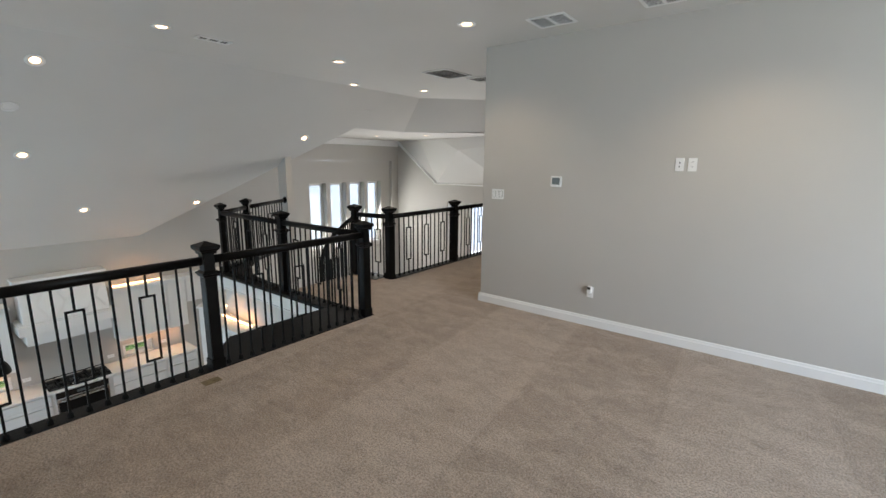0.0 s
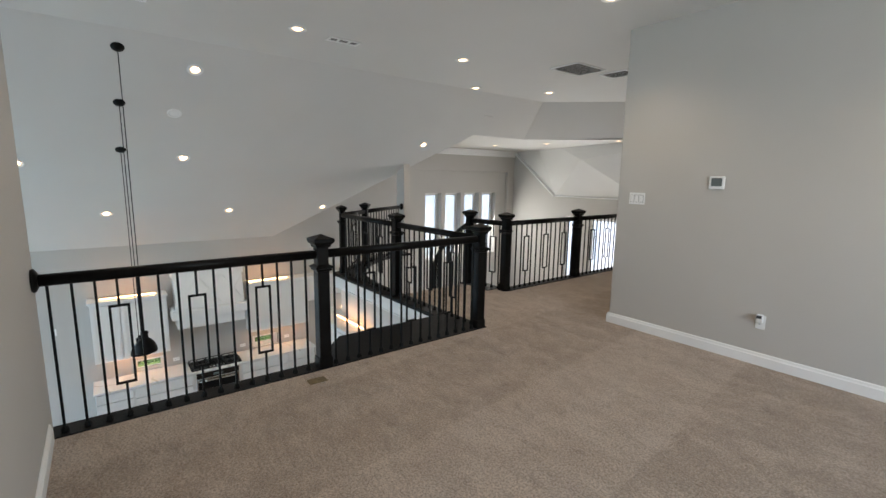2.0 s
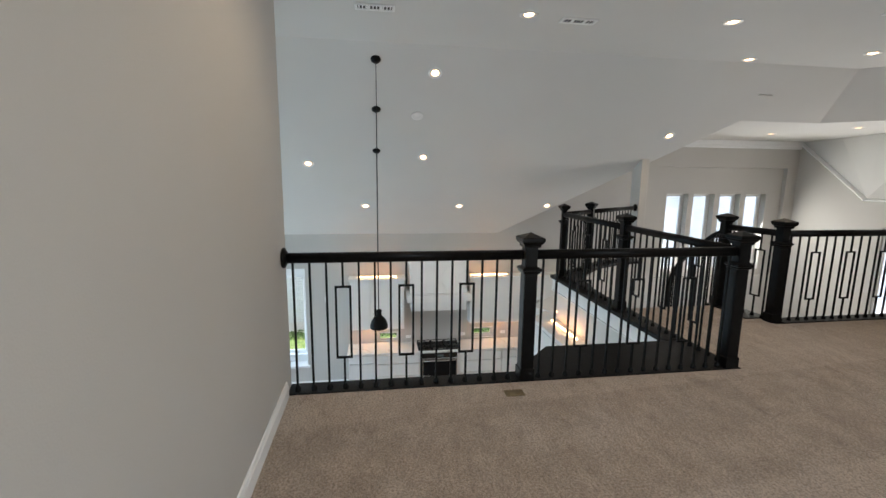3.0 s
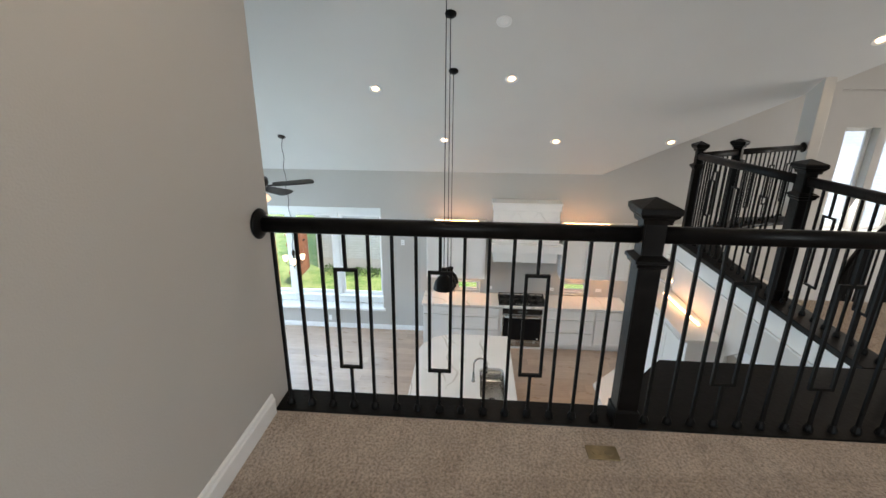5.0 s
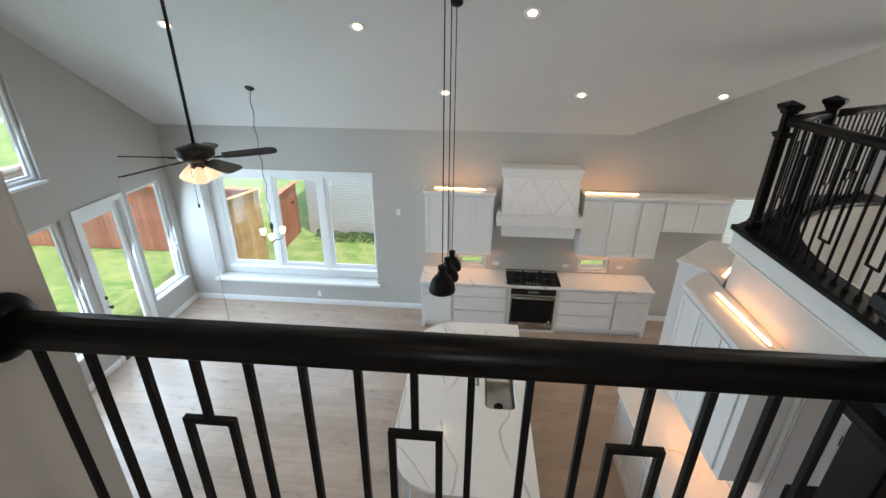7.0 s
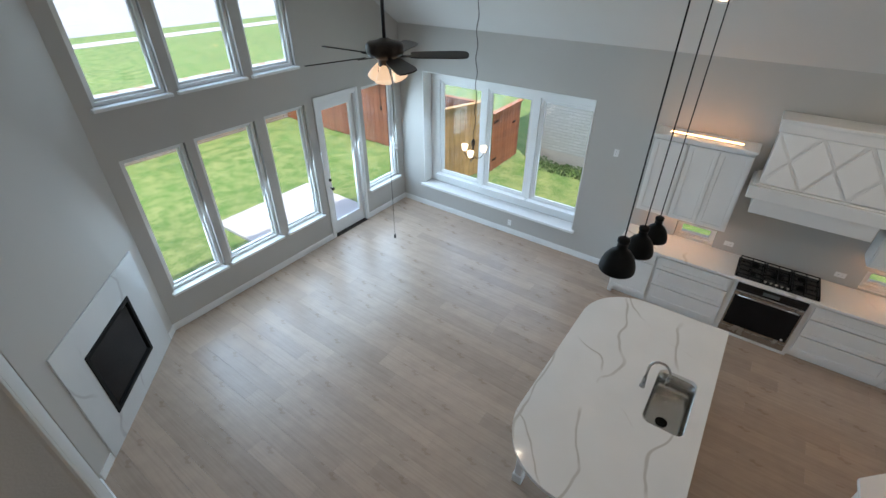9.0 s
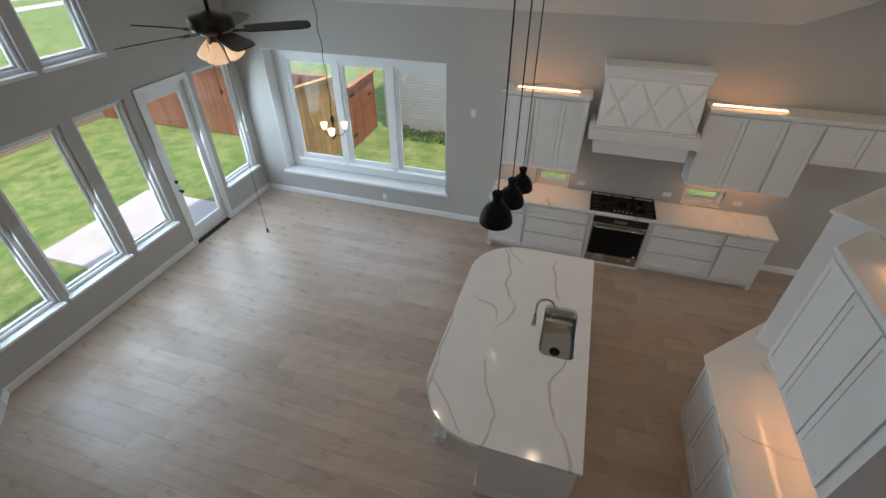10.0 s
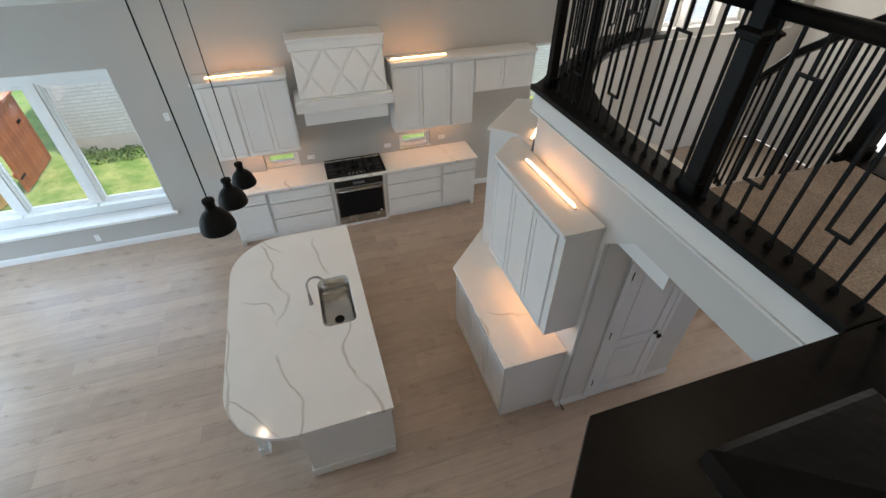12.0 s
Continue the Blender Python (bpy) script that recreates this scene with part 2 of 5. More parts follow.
def painted_brick(name, colour, mortar, turn):
    m = material(name, colour, 0.8, spread=0.1, scale=8)
    n, k = m.node_tree.nodes, m.node_tree.links
    b = n["Principled BSDF"]
    co, br, bp, mp = n.new("ShaderNodeTexCoord"), n.new("ShaderNodeTexBrick"), n.new("ShaderNodeBump"), n.new("ShaderNodeMapping")
    mp.inputs["Rotation"].default_value = tuple(radians(a) for a in turn)
    k.new(co.outputs["Object"], mp.inputs["Vector"])
    k.new(mp.outputs["Vector"], br.inputs["Vector"])
    br.inputs["Scale"].default_value = 1.0
    br.inputs["Brick Width"].default_value, br.inputs["Row Height"].default_value, br.inputs["Mortar Size"].default_value = 0.22, 0.075, 0.007
    br.inputs["Color1"].default_value, br.inputs["Color2"].default_value = (*colour, 1), (*[c * 0.9 for c in colour], 1)
    br.inputs["Mortar"].default_value = (*mortar, 1)
    k.new(br.outputs["Color"], b.inputs["Base Color"])
    k.new(br.outputs["Fac"], bp.inputs["Height"])
    bp.invert = True
    bp.inputs["Strength"].default_value = 0.8
    k.new(bp.outputs["Normal"], b.inputs["Normal"])
    return m


WALL = material("greige_wall_paint", (0.49, 0.47, 0.44), 0.75, spread=0.025, scale=1.2, bump=0.12, bump_scale=160)
# the wall greige again, its colour lightened to stand in for window and LED light
LITWALL = material("lit_greige_wall_paint", (0.68, 0.66, 0.63), 0.7, spread=0.02, scale=1.4, bump=0.1, bump_scale=160)
CEIL = material("ceiling_paint", (0.63, 0.62, 0.60), 0.85, spread=0.02, scale=1.0, bump=0.12, bump_scale=160)
TRIM = material("white_trim_paint", (0.80, 0.80, 0.79), 0.4, spread=0.02, scale=4)
CAB = material("white_cabinet_paint", (0.80, 0.795, 0.78), 0.38, spread=0.02, scale=3)
# dark colour that stands for shade behind louvres and round rockers
SHADOWLINE = material("vent_shadow", (0.12, 0.12, 0.12), 0.8)
BLACKWOOD = material("black_stained_wood", (0.004, 0.0036, 0.0035), 0.36, spread=0.4, scale=18, bump=0.1, bump_scale=50)
IRON = material("black_iron", (0.005, 0.005, 0.005), 0.48, metal=0.0, spread=0.2)
BRONZE = material("dark_bronze", (0.035, 0.028, 0.024), 0.38, metal=0.7, spread=0.3, scale=20)
CARPET = carpet_pile()
QUARTZ = quartz("veined_quartz")
MARBLE = quartz("fireplace_marble", (0.50, 0.50, 0.50), (0.62, 0.63, 0.63))
OAK = oak_plank()
SUBFLOOR = material("floor_joint", (0.24, 0.19, 0.15), 0.9)
STEEL = material("brushed_steel", (0.42, 0.41, 0.39), 0.26, metal=1.0, spread=0.03, scale=3)
DARKGLASS = material("dark_oven_glass", (0.010, 0.010, 0.011), 0.08, spread=0.1)
BLACKENAMEL = material("black_enamel", (0.012, 0.012, 0.013), 0.22, spread=0.2)
PLASTIC = material("white_plastic", (0.82, 0.82, 0.81), 0.35, spread=0.01)
SLOT = material("dark_slot", (0.03, 0.03, 0.03), 0.6)
SCREEN = material("thermostat_screen", (0.12, 0.14, 0.14), 0.15)
BRASS = material("brass_plate", (0.24, 0.19, 0.11), 0.4, metal=0.6, spread=0.15, scale=30)
for dark_mat in (BLACKWOOD, IRON, DARKGLASS):
    dark_mat.node_tree.nodes["Principled BSDF"].inputs["Specular IOR Level"].default_value = 0.12
GLASS = glass_pane()
WARMGLOW = glow("warm_led", (1.0, 0.47, 0.19), 3.6)
CANGLOW = glow("recessed_bulb", (1.0, 0.58, 0.30), 1.9)
SHADEGLOW = glow("lit_glass_shade", (1.0, 0.62, 0.34), 0.2)
CUPGLOW = glow("lit_glass_cup", (1.0, 0.76, 0.48), 0.6)
LAWN = lawn_grass()
CONCRETE = material("concrete_slab", (0.50, 0.48, 0.46), 0.85, spread=0.08, scale=2.5, bump=0.2, bump_scale=60)
ROADMAT = material("road_concrete", (0.36, 0.36, 0.36), 0.9, spread=0.08, scale=0.8)
FENCERED = material("red_stained_fence", (0.36, 0.125, 0.06), 0.75, spread=0.25, scale=9, random_tone=0.15)
FENCETAN = material("raw_cedar_fence", (0.50, 0.31, 0.14), 0.8, spread=0.2, scale=9, random_tone=0.15)
WHITEBRICK = painted_brick("white_painted_brick", (0.56, 0.58, 0.59), (0.36, 0.38, 0.39), (-90, -90, 0))
REDBRICK = painted_brick("weathered_red_brick", (0.33, 0.22, 0.18), (0.52, 0.49, 0.46), (90, 0, 0))
EDGESTONE = material("edging_brick", (0.46, 0.29, 0.22), 0.85, spread=0.25, scale=20, random_tone=0.2)
SHRUB = material("shrub_leaf", (0.06, 0.115, 0.035), 0.7, spread=0.4, scale=20)


# ---- mesh helpers ----
def box_into(bm, x0, x1, y0, y1, z0, z1, m=None):
    vs = [bm.verts.new((x, y, z)) for z in (z0, z1) for y in (y0, y1) for x in (x0, x1)]
    for f in ((0, 2, 3, 1), (4, 5, 7, 6), (0, 1, 5, 4), (2, 6, 7, 3), (0, 4, 6, 2), (1, 3, 7, 5)):
        bm.faces.new([vs[i] for i in f])
    if m is not None:
        bmesh.ops.transform(bm, matrix=m, verts=vs)
    return vs


def prism_into(bm, pts, z0, z1):
    lo = [bm.verts.new((x, y, z0)) for x, y in pts]
    hi = [bm.verts.new((x, y, z1)) for x, y in pts]
    n = len(pts)
    bm.faces.new(lo[::-1])
    bm.faces.new(hi)
    for i in range(n):
        bm.faces.new((lo[i], lo[(i + 1) % n], hi[(i + 1) % n], hi[i]))
    return lo + hi


def lathe_into(bm, profile, seg=24, centre=(0, 0, 0)):
    """Revolve (radius, z) pairs round z."""
    rings = []
    for r, z in profile:
        rings.append([bm.verts.new((centre[0] + r * math.cos(2 * math.pi * i / seg), centre[1] + r * math.sin(2 * math.pi * i / seg), centre[2] + z)) for i in range(seg)])
    for a, b in zip(rings, rings[1:]):
        for i in range(seg):
            bm.faces.new((a[i], a[(i + 1) % seg], b[(i + 1) % seg], b[i]))
    bm.faces.new(rings[0][::-1])
    bm.faces.new(rings[-1])


def tube_into(bm, pts, r, seg=10):
    """A round bar along points."""
    pts = [Vector(p) for p in pts]
    rings = []
    for i, p in enumerate(pts):
        d = (pts[min(i + 1, len(pts) - 1)] - pts[max(i - 1, 0)]).normalized()
        a = d.cross(Vector((0, 0, 1)))
        a = a.normalized() if a.length > 1e-4 else Vector((1, 0, 0))
        b = d.cross(a).normalized()
        rr = r[i] if isinstance(r, (list, tuple)) else r
        rings.append([bm.verts.new(p + rr * (math.cos(2 * math.pi * j / seg) * a + math.sin(2 * math.pi * j / seg) * b)) for j in range(seg)])
    for a, b in zip(rings, rings[1:]):
        for j in range(seg):
            bm.faces.new((a[j], a[(j + 1) % seg], b[(j + 1) % seg], b[j]))
    bm.faces.new(rings[0][::-1])
    bm.faces.new(rings[-1])


def soften(bm, w=0.004, seg=2, sharp=40):
    bmesh.ops.remove_doubles(bm, verts=bm.verts, dist=1e-5)
    bmesh.ops.recalc_face_normals(bm, faces=bm.faces)
    es = [e for e in bm.edges if len(e.link_faces) == 2 and e.calc_face_angle(0) > radians(sharp)]
    bmesh.ops.bevel(bm, geom=es, offset=w, segments=seg, affect="EDGES", profile=0.5, clamp_overlap=True)
    return bm


def mesh_of(name, bm, mat, smooth=False):
    bmesh.ops.recalc_face_normals(bm, faces=bm.faces)
    me = bpy.data.meshes.new(name)
    bm.to_mesh(me)
    bm.free()
    me.materials.append(mat)
    if smooth:
        for p in me.polygons:
            p.use_smooth = True
    return me


def part(name, bm, mat, parent=None, label="", smooth=False):
    ob = new(name, mesh_of(name, bm, mat, smooth))
    if parent:
        ob.parent = parent
    if label:
        ob["label"] = label
    return ob


def boxes(*bs):
    bm = bmesh.new()
    for b in bs:
        box_into(bm, *b)
    return bm


def bbox(*b, w=0.004, seg=1):
    return soften(boxes(b), w, seg)


def thing(name, label, category, group="", kind="", at=None):
    return tagged(new(name), label, category, group, kind) if at is None else place(tagged(new(name), label, category, group, kind), at)


def place(ob, m):
    ob.matrix_basis = m
    return ob


def wall_mesh(axis, at, thick, u0, u1, z0, z1, holes=()):
    """An upright wall on the plane axis = at, its thickness towards the sign of thick, with openings (ua, ub, za, zb)."""
    us = sorted({u0, u1, *[min(max(h[i], u0), u1) for h in holes for i in (0, 1)]})
    zs = sorted({z0, z1, *[min(max(h[i], z0), z1) for h in holes for i in (2, 3)]})
    bm = bmesh.new()
    solid = {}
    for i in range(len(us) - 1):
        for j in range(len(zs) - 1):
            u, z = (us[i] + us[i + 1]) / 2, (zs[j] + zs[j + 1]) / 2
            solid[i, j] = not any(a < u < b and c < z < d for a, b, c, d in holes)

    def vert(u, z, back):
        p = at + (thick if back else 0)
        return bm.verts.new((p, u, z) if axis == "x" else (u, p, z))

    for (i, j), s in solid.items():
        if not s:
            continue
        c = [(us[i], zs[j]), (us[i + 1], zs[j]), (us[i + 1], zs[j + 1]), (us[i], zs[j + 1])]
        for back in (0, 1):
            bm.faces.new([vert(u, z, back) for u, z in c])
        for (a, b), d in (((0, 1), (i, j - 1)), ((1, 2), (i + 1, j)), ((2, 3), (i, j + 1)), ((3, 0), (i - 1, j))):
            if not solid.get(d, False):
                bm.faces.new([vert(*c[a], 0), vert(*c[b], 0), vert(*c[b], 1), vert(*c[a], 1)])
    bmesh.ops.remove_doubles(bm, verts=bm.verts, dist=1e-5)
    bmesh.ops.recalc_face_normals(bm, faces=bm.faces)
    return bm


def cut_above(bm, point, normal):
    """Cut off what lies on the normal's side of a plane."""
    r = bmesh.ops.bisect_plane(bm, geom=bm.verts[:] + bm.edges[:] + bm.faces[:], plane_co=point, plane_no=normal, clear_outer=True)
    es = [e for e in r["geom_cut"] if isinstance(e, bmesh.types.BMEdge)]
    bmesh.ops.holes_fill(bm, edges=es)
    return bm


def structure(name, bm, mat, label, category):
    return tagged(part(name, bm, mat), label, category, kind="structure")


# ---- the plan ----
XK, YW, Z1 = -10.08, -4.71, -3.2          # kitchen wall, garden wall, lower floor
XR, YB, YL, YR = -3.41, 3.1, -0.12, 4.39  # rail, bridge rail, loft's two walls
ZC, XS, SL = 2.91, -5.96, 0.665           # flat ceiling, its edge, the slope
ZE = ZC - SL * (XS - XK)                  # where the slope meets the kitchen wall
UPN = Vector((-SL, 0, 1)).normalized()

# ---- large structure ----
nook = (-4.18, -1.03, -2.72, -0.56)
low_l, low_r, tallwin = (0.46, 0.98, -2.30, -2.03), (2.61, 3.15, -2.26, -2.0), (4.92, 5.6, -2.4, -0.78)
stairwin = (6.95, 10.32, -0.95, 1.68)
wk = wall_mesh("x", XK, -0.34, -5.0, 10.8, Z1, 3.0, [nook, low_l, low_r, tallwin, stairwin])
structure("wall_kitchen", wk, WALL, "greige painted drywall kitchen wall", "wall")
lower = [(-6.0, -5.24, -2.64, -0.77), (-6.99, -6.11, -2.63, -0.76), (-7.86, -7.14, -2.63, -0.74), (-9.9, -9.06, -2.63, -0.72)]
upper = [(-6.0, -5.22, -0.18, 1.1), (-6.98, -6.12, -0.18, 1.1), (-7.82, -7.12, -0.18, 1.06)]
gdoor = (-8.9, -8.07, Z1, -0.74)
wg = wall_mesh("y", YW, -0.2, XK - 0.34, -1.5, Z1, 3.0, [*lower, *upper, gdoor])
cut_above(wg, (XS, 0, ZC + 0.05), UPN)
structure("wall_garden", wg, WALL, "greige painted drywall window wall towards the garden", "wall")
# diagonal chimney breast
bm = bmesh.new()
prism_into(bm, [(-5.06, YW + 0.004), (-3.54, -3.18), (-1.5, -3.18), (-1.5, YW + 0.004)], Z1, ZC)
structure("wall_fireplace", bm, WALL, "greige painted diagonal fireplace wall", "wall")
# wall from the breast to the loft
structure("wall_below_loft", boxes((-3.53, -3.39, -3.17, YL - 0.15, Z1, ZC)), WALL, "greige painted drywall wall beside the loft", "wall")
structure("wall_loft_side", soften(boxes((-3.53, 3.2, YL - 0.146, YL, -0.35, ZC + 0.06)), 0.015, 3), WALL, "greige painted drywall loft wall with rounded corner", "wall")
structure("wall_loft_thermostat", soften(boxes((-2.75, 3.2, YR, YR + 0.14, -0.35, ZC + 0.06)), 0.015, 3), WALL, "greige painted drywall wall with thermostat and outlets", "wall")
structure("wall_hall", boxes((-2.746, -2.61, YR + 0.144, 10.6, -0.35, ZC)), WALL, "greige painted drywall hall wall", "wall")
structure("wall_loft_back", wall_mesh("x", 3.2, 0.15, YL - 0.14, YR + 0.14, -0.35, ZC, [(0.6, 3.2, 0.6, 2.4)]), WALL, "greige painted wall with the loft window", "wall")
# loft floor
structure("floor_loft", boxes((-3.36, 3.2, YL + 0.002, YR - 0.002, -0.34, 0.0), (-4.25, -2.75, YR - 0.002, 10.6, -0.34, 0.0), (-4.92, -3.36, 3.2, YR - 0.002, -0.34, 0.0)), CARPET, "beige cut-pile carpet with vacuum tracks", "carpet")
# dark ledges along the open edges
bm = bmesh.new()
prism_into(bm, [(-3.356, YL), (-3.356, 3.2), (-3.96, 3.2), (-3.96, 1.875), (-3.52, 1.465), (-3.52, YL)], -0.04, 0.006)
structure("ledge_loft", soften(bm, 0.006, 2), BLACKWOOD, "black stained wood ledge under the loft rail", "ledge")
structure("wall_loft_edge", boxes((-3.5, -3.36, YL, 1.45, -0.42, -0.041), (-3.94, -3.36, 1.9, 2.98, -0.42, -0.041)), WALL, "painted edge of the loft floor", "wall")
CX, CY, RAD = -5.5, 5.2, 1.98
arc = [(CX - RAD * math.sin(a), CY - RAD * math.cos(a)) for a in [radians(i * 6) for i in range(0, 15)]]
bm = bmesh.new()
prism_into(bm, [(-3.964, 2.99), (-3.964, 3.196), (-4.92, 3.21), *arc, (-7.74, 4.998), (-7.62, 4.3), (-6.62, 3.04), (-6.62, 2.99)], -0.04, 0.006)
structure("ledge_bridge", soften(bm, 0.006, 2), BLACKWOOD, "black stained wood ledge along the bridge and stair", "ledge")
# beam face and kitchen side wall under the ledge
beam_side = [(-5.516, -0.041), (-5.516, -0.86), (-5.25, -0.65), (-3.4, -0.65), (-3.4, -0.345), (-4.924, -0.345), (-4.924, -0.041)]
bm = bmesh.new()
near, away = [[bm.verts.new((x, y, z)) for x, z in beam_side] for y in (3.2, 3.34)]
bm.faces.new(near)
bm.faces.new(away[::-1])
for i in range(len(beam_side)):
    j = (i + 1) % len(beam_side)
    bm.faces.new((near[j], near[i], away[i], away[j]))
# beam takes the lightened greige, so window light is in its colour
structure("wall_bridge_beam", bm, LITWALL, "greige wall beam below the bridge with a clipped corner, colour lightened for window light", "beam")
structure("trim_bridge", soften(boxes((-6.62, -3.4, 3.03, 3.197, -0.21, -0.045), (-6.63, -3.4, 3.02, 3.197, -0.23, -0.212)), 0.006, 2), TRIM, "white fascia board under the black ledge", "trim")
bm = bmesh.new()
prism_into(bm, [(-5.5165, 3.2), (-5.5165, 3.34), (-6.85, 3.34), (-8.0, 4.25), (-8.0, 4.1), (-6.78, 3.2)], Z1, -0.05)
bmesh.ops.recalc_face_normals(bm, faces=bm.faces)
# desk and pantry walls: brightness of the falling light put into the paint
structure("wall_desk", bm, LITWALL, "greige painted wall behind the desk, colour lightened for window and LED light", "wall")
structure("wall_pantry", boxes((-5.66, -5.52, 3.342, 4.64, Z1, -0.81)), LITWALL, "greige painted wall around the pantry door, colour lightened for window light", "wall")
bm = bmesh.new()
inner = [(CX - (RAD - 0.004) * math.sin(a), CY - (RAD - 0.004) * math.cos(a)) for a in [radians(i * 6) for i in range(0, 15)]]
thick = [(CX - r * math.sin(a), CY - r * math.cos(a)) for a, r in [(a, min(RAD + 0.12, (CY - 3.215) / max(math.cos(a), 0.3))) for a in [radians(i * 6) for i in range(14, -1, -1)]]]
prism_into(bm, inner + thick, Z1, -0.042)
bmesh.ops.recalc_face_normals(bm, faces=bm.faces)
structure("wall_stair_curve", bm, WALL, "greige painted curved stair wall", "wall")
structure("wall_stair_pier", soften(boxes((-8.0, -7.72, 5.0, 5.14, Z1, 2.25)), 0.01, 2), WALL, "greige painted pier at the end of the stair rail", "wall")
# lower floor, base sheet; planks come last
structure("floor_base", boxes((XK, -1.5, YW, 10.6, Z1 - 0.3, Z1 - 0.012)), SUBFLOOR, "dark joints between oak floor planks", "floor")
# ceilings
bm = bmesh.new()
prism_into(bm, [(XS, -5.0), (3.35, -5.0), (3.35, 10.8), (-2.2, 10.8), (XS, 6.95)], ZC, ZC + 0.12)
structure("ceiling_flat", bm, CEIL, "off-white painted flat ceiling", "ceiling")


def zs_at(x):
    return ZC - SL * (XS - x)


bm = bmesh.new()
pts = [(XK - 0.3, -5.0), (XS, -5.0), (XS, 6.95), (-6.862, 7.45), (-6.862, 6.04), (XK, 3.14), (XK - 0.3, 2.9)]
lo = [bm.verts.new((x, y, zs_at(x))) for x, y in pts]
hi = [bm.verts.new((x, y, zs_at(x) + 0.14)) for x, y in pts]
bm.faces.new(lo)
bm.faces.new(hi[::-1])
for i in range(len(pts)):
    j = (i + 1) % len(pts)
    bm.faces.new((lo[i], lo[j], hi[j], hi[i]))
structure("ceiling_slope", bm, CEIL, "off-white painted sloped ceiling", "ceiling")
bm = bmesh.new()
q = [(XS, 6.951, ZC + 0.06), (-2.2, 10.8, ZC + 0.06), (-2.2, 12.2, 2.309), (-6.863, 7.451, 2.309)]
f0 = [bm.verts.new(p) for p in q]
f1 = [bm.verts.new((p[0] - 0.05, p[1] + 0.08, p[2] + 0.05)) for p in q]
bm.faces.new(f0)
bm.faces.new(f1[::-1])
for i in range(4):
    bm.faces.new((f0[i], f0[(i + 1) % 4], f1[(i + 1) % 4], f1[i]))
structure("ceiling_drop", bm, CEIL, "slanted drop to the lower hall ceiling", "ceiling")
bm = bmesh.new()
prism_into(bm, [(XK, 6.0), (-6.87, 6.0), (-6.87, 7.46), (-3.4, 10.8), (XK, 10.8)], 2.31, 2.43)
structure("ceiling_hall", bm, CEIL, "off-white painted hall ceiling", "ceiling")
# unseen slab over the hip, added to keep daylight off the kitchen wall
bm = bmesh.new()
prism_into(bm, [(XK - 0.3, 2.9), (XK - 0.3, 6.1), (-6.4, 6.1), (-6.4, 5.9)], 2.6, 2.7)
structure("sky_block_slab", bm, CEIL, "unseen slab above the hip, added to keep the sky out", "ceiling")
# unseen upstand along the hip, added to close the remaining light leak
bm = bmesh.new()
prism_into(bm, [(XK - 0.3, 2.89), (XK - 0.3, 3.0), (-6.8, 6.14), (-6.7, 6.1)], -0.1, 2.7)
r = bmesh.ops.bisect_plane(bm, geom=bm.verts[:] + bm.edges[:] + bm.faces[:], plane_co=(XS, 0, ZC + 0.06), plane_no=UPN, clear_inner=True)
structure("sky_block_upstand", bm, CEIL, "unseen upstand behind the hip of the sloped ceiling, added to stop sun leaking in", "ceiling")
# foyer end
structure("wall_foyer", wall_mesh("y", 10.6, 0.2, XK, -2.66, Z1, 2.3, [(-8.05, -7.62, -2.5, 0.48), (-7.24, -5.1, -2.5, 0.48)]), WALL, "greige painted foyer wall with window", "wall")
structure("wall_under_loft", boxes((-1.5, -1.36, YW, 10.6, Z1, -0.35)), WALL, "plain wall under the loft", "wall")
bm = bmesh.new()
V0, V1 = (-8.44, 10.596, 1.04), (-2.7, 10.596, 1.04)      # foot of the vault
T0, T1, T2 = (-9.0, 10.45, 2.306), (-7.9, 10.0, 2.306), (-7.08, 9.8, 1.98)
T3, T4, T5 = (-5.84, 9.8, 1.31), (-2.7, 9.3, 1.2), (-2.7, 8.6, 2.306)
for face in ((V0, T0, (-10.04, 10.596, 2.306)), (V0, T2, T1, T0), (V0, V1, T4, T3, T2), (T1, T2, T3, T4, T5)):
    bm.faces.new([bm.verts.new(p) for p in face])
bmesh.ops.remove_doubles(bm, verts=bm.verts, dist=1e-4)
structure("ceiling_foyer_slope", bm, CEIL, "off-white sloped ceiling above the foyer wall", "ceiling")
bm = bmesh.new()
tube_into(bm, [(-10.05, 10.58, 2.27), (-8.46, 10.58, 1.03)], 0.045, 4)
tube_into(bm, [(-8.46, 10.58, 1.02), (-2.7, 10.58, 1.02)], 0.022, 4)
structure("trim_foyer", bm, TRIM, "white moulding under the foyer slope", "trim")
structure("crown_stair", soften(boxes((XK + 0.002, XK + 0.08, 5.9, 10.59, 2.2, 2.305), (XK + 0.002, XK + 0.04, 5.9, 10.59, 2.13, 2.2)), 0.01, 2), TRIM, "white crown moulding above the stair window", "trim")
# outdoors
structure("ground", boxes((-90, -10.43, -80, 80, Z1 - 0.9, Z1 - 0.22), (-10.426, 40, -80, YW - 0.205, Z1 - 0.9, Z1 - 0.22), (-10.426, 40, 10.805, 80, Z1 - 0.9, Z1 - 0.22)), LAWN, "green lawn with yellowish patches", "lawn")

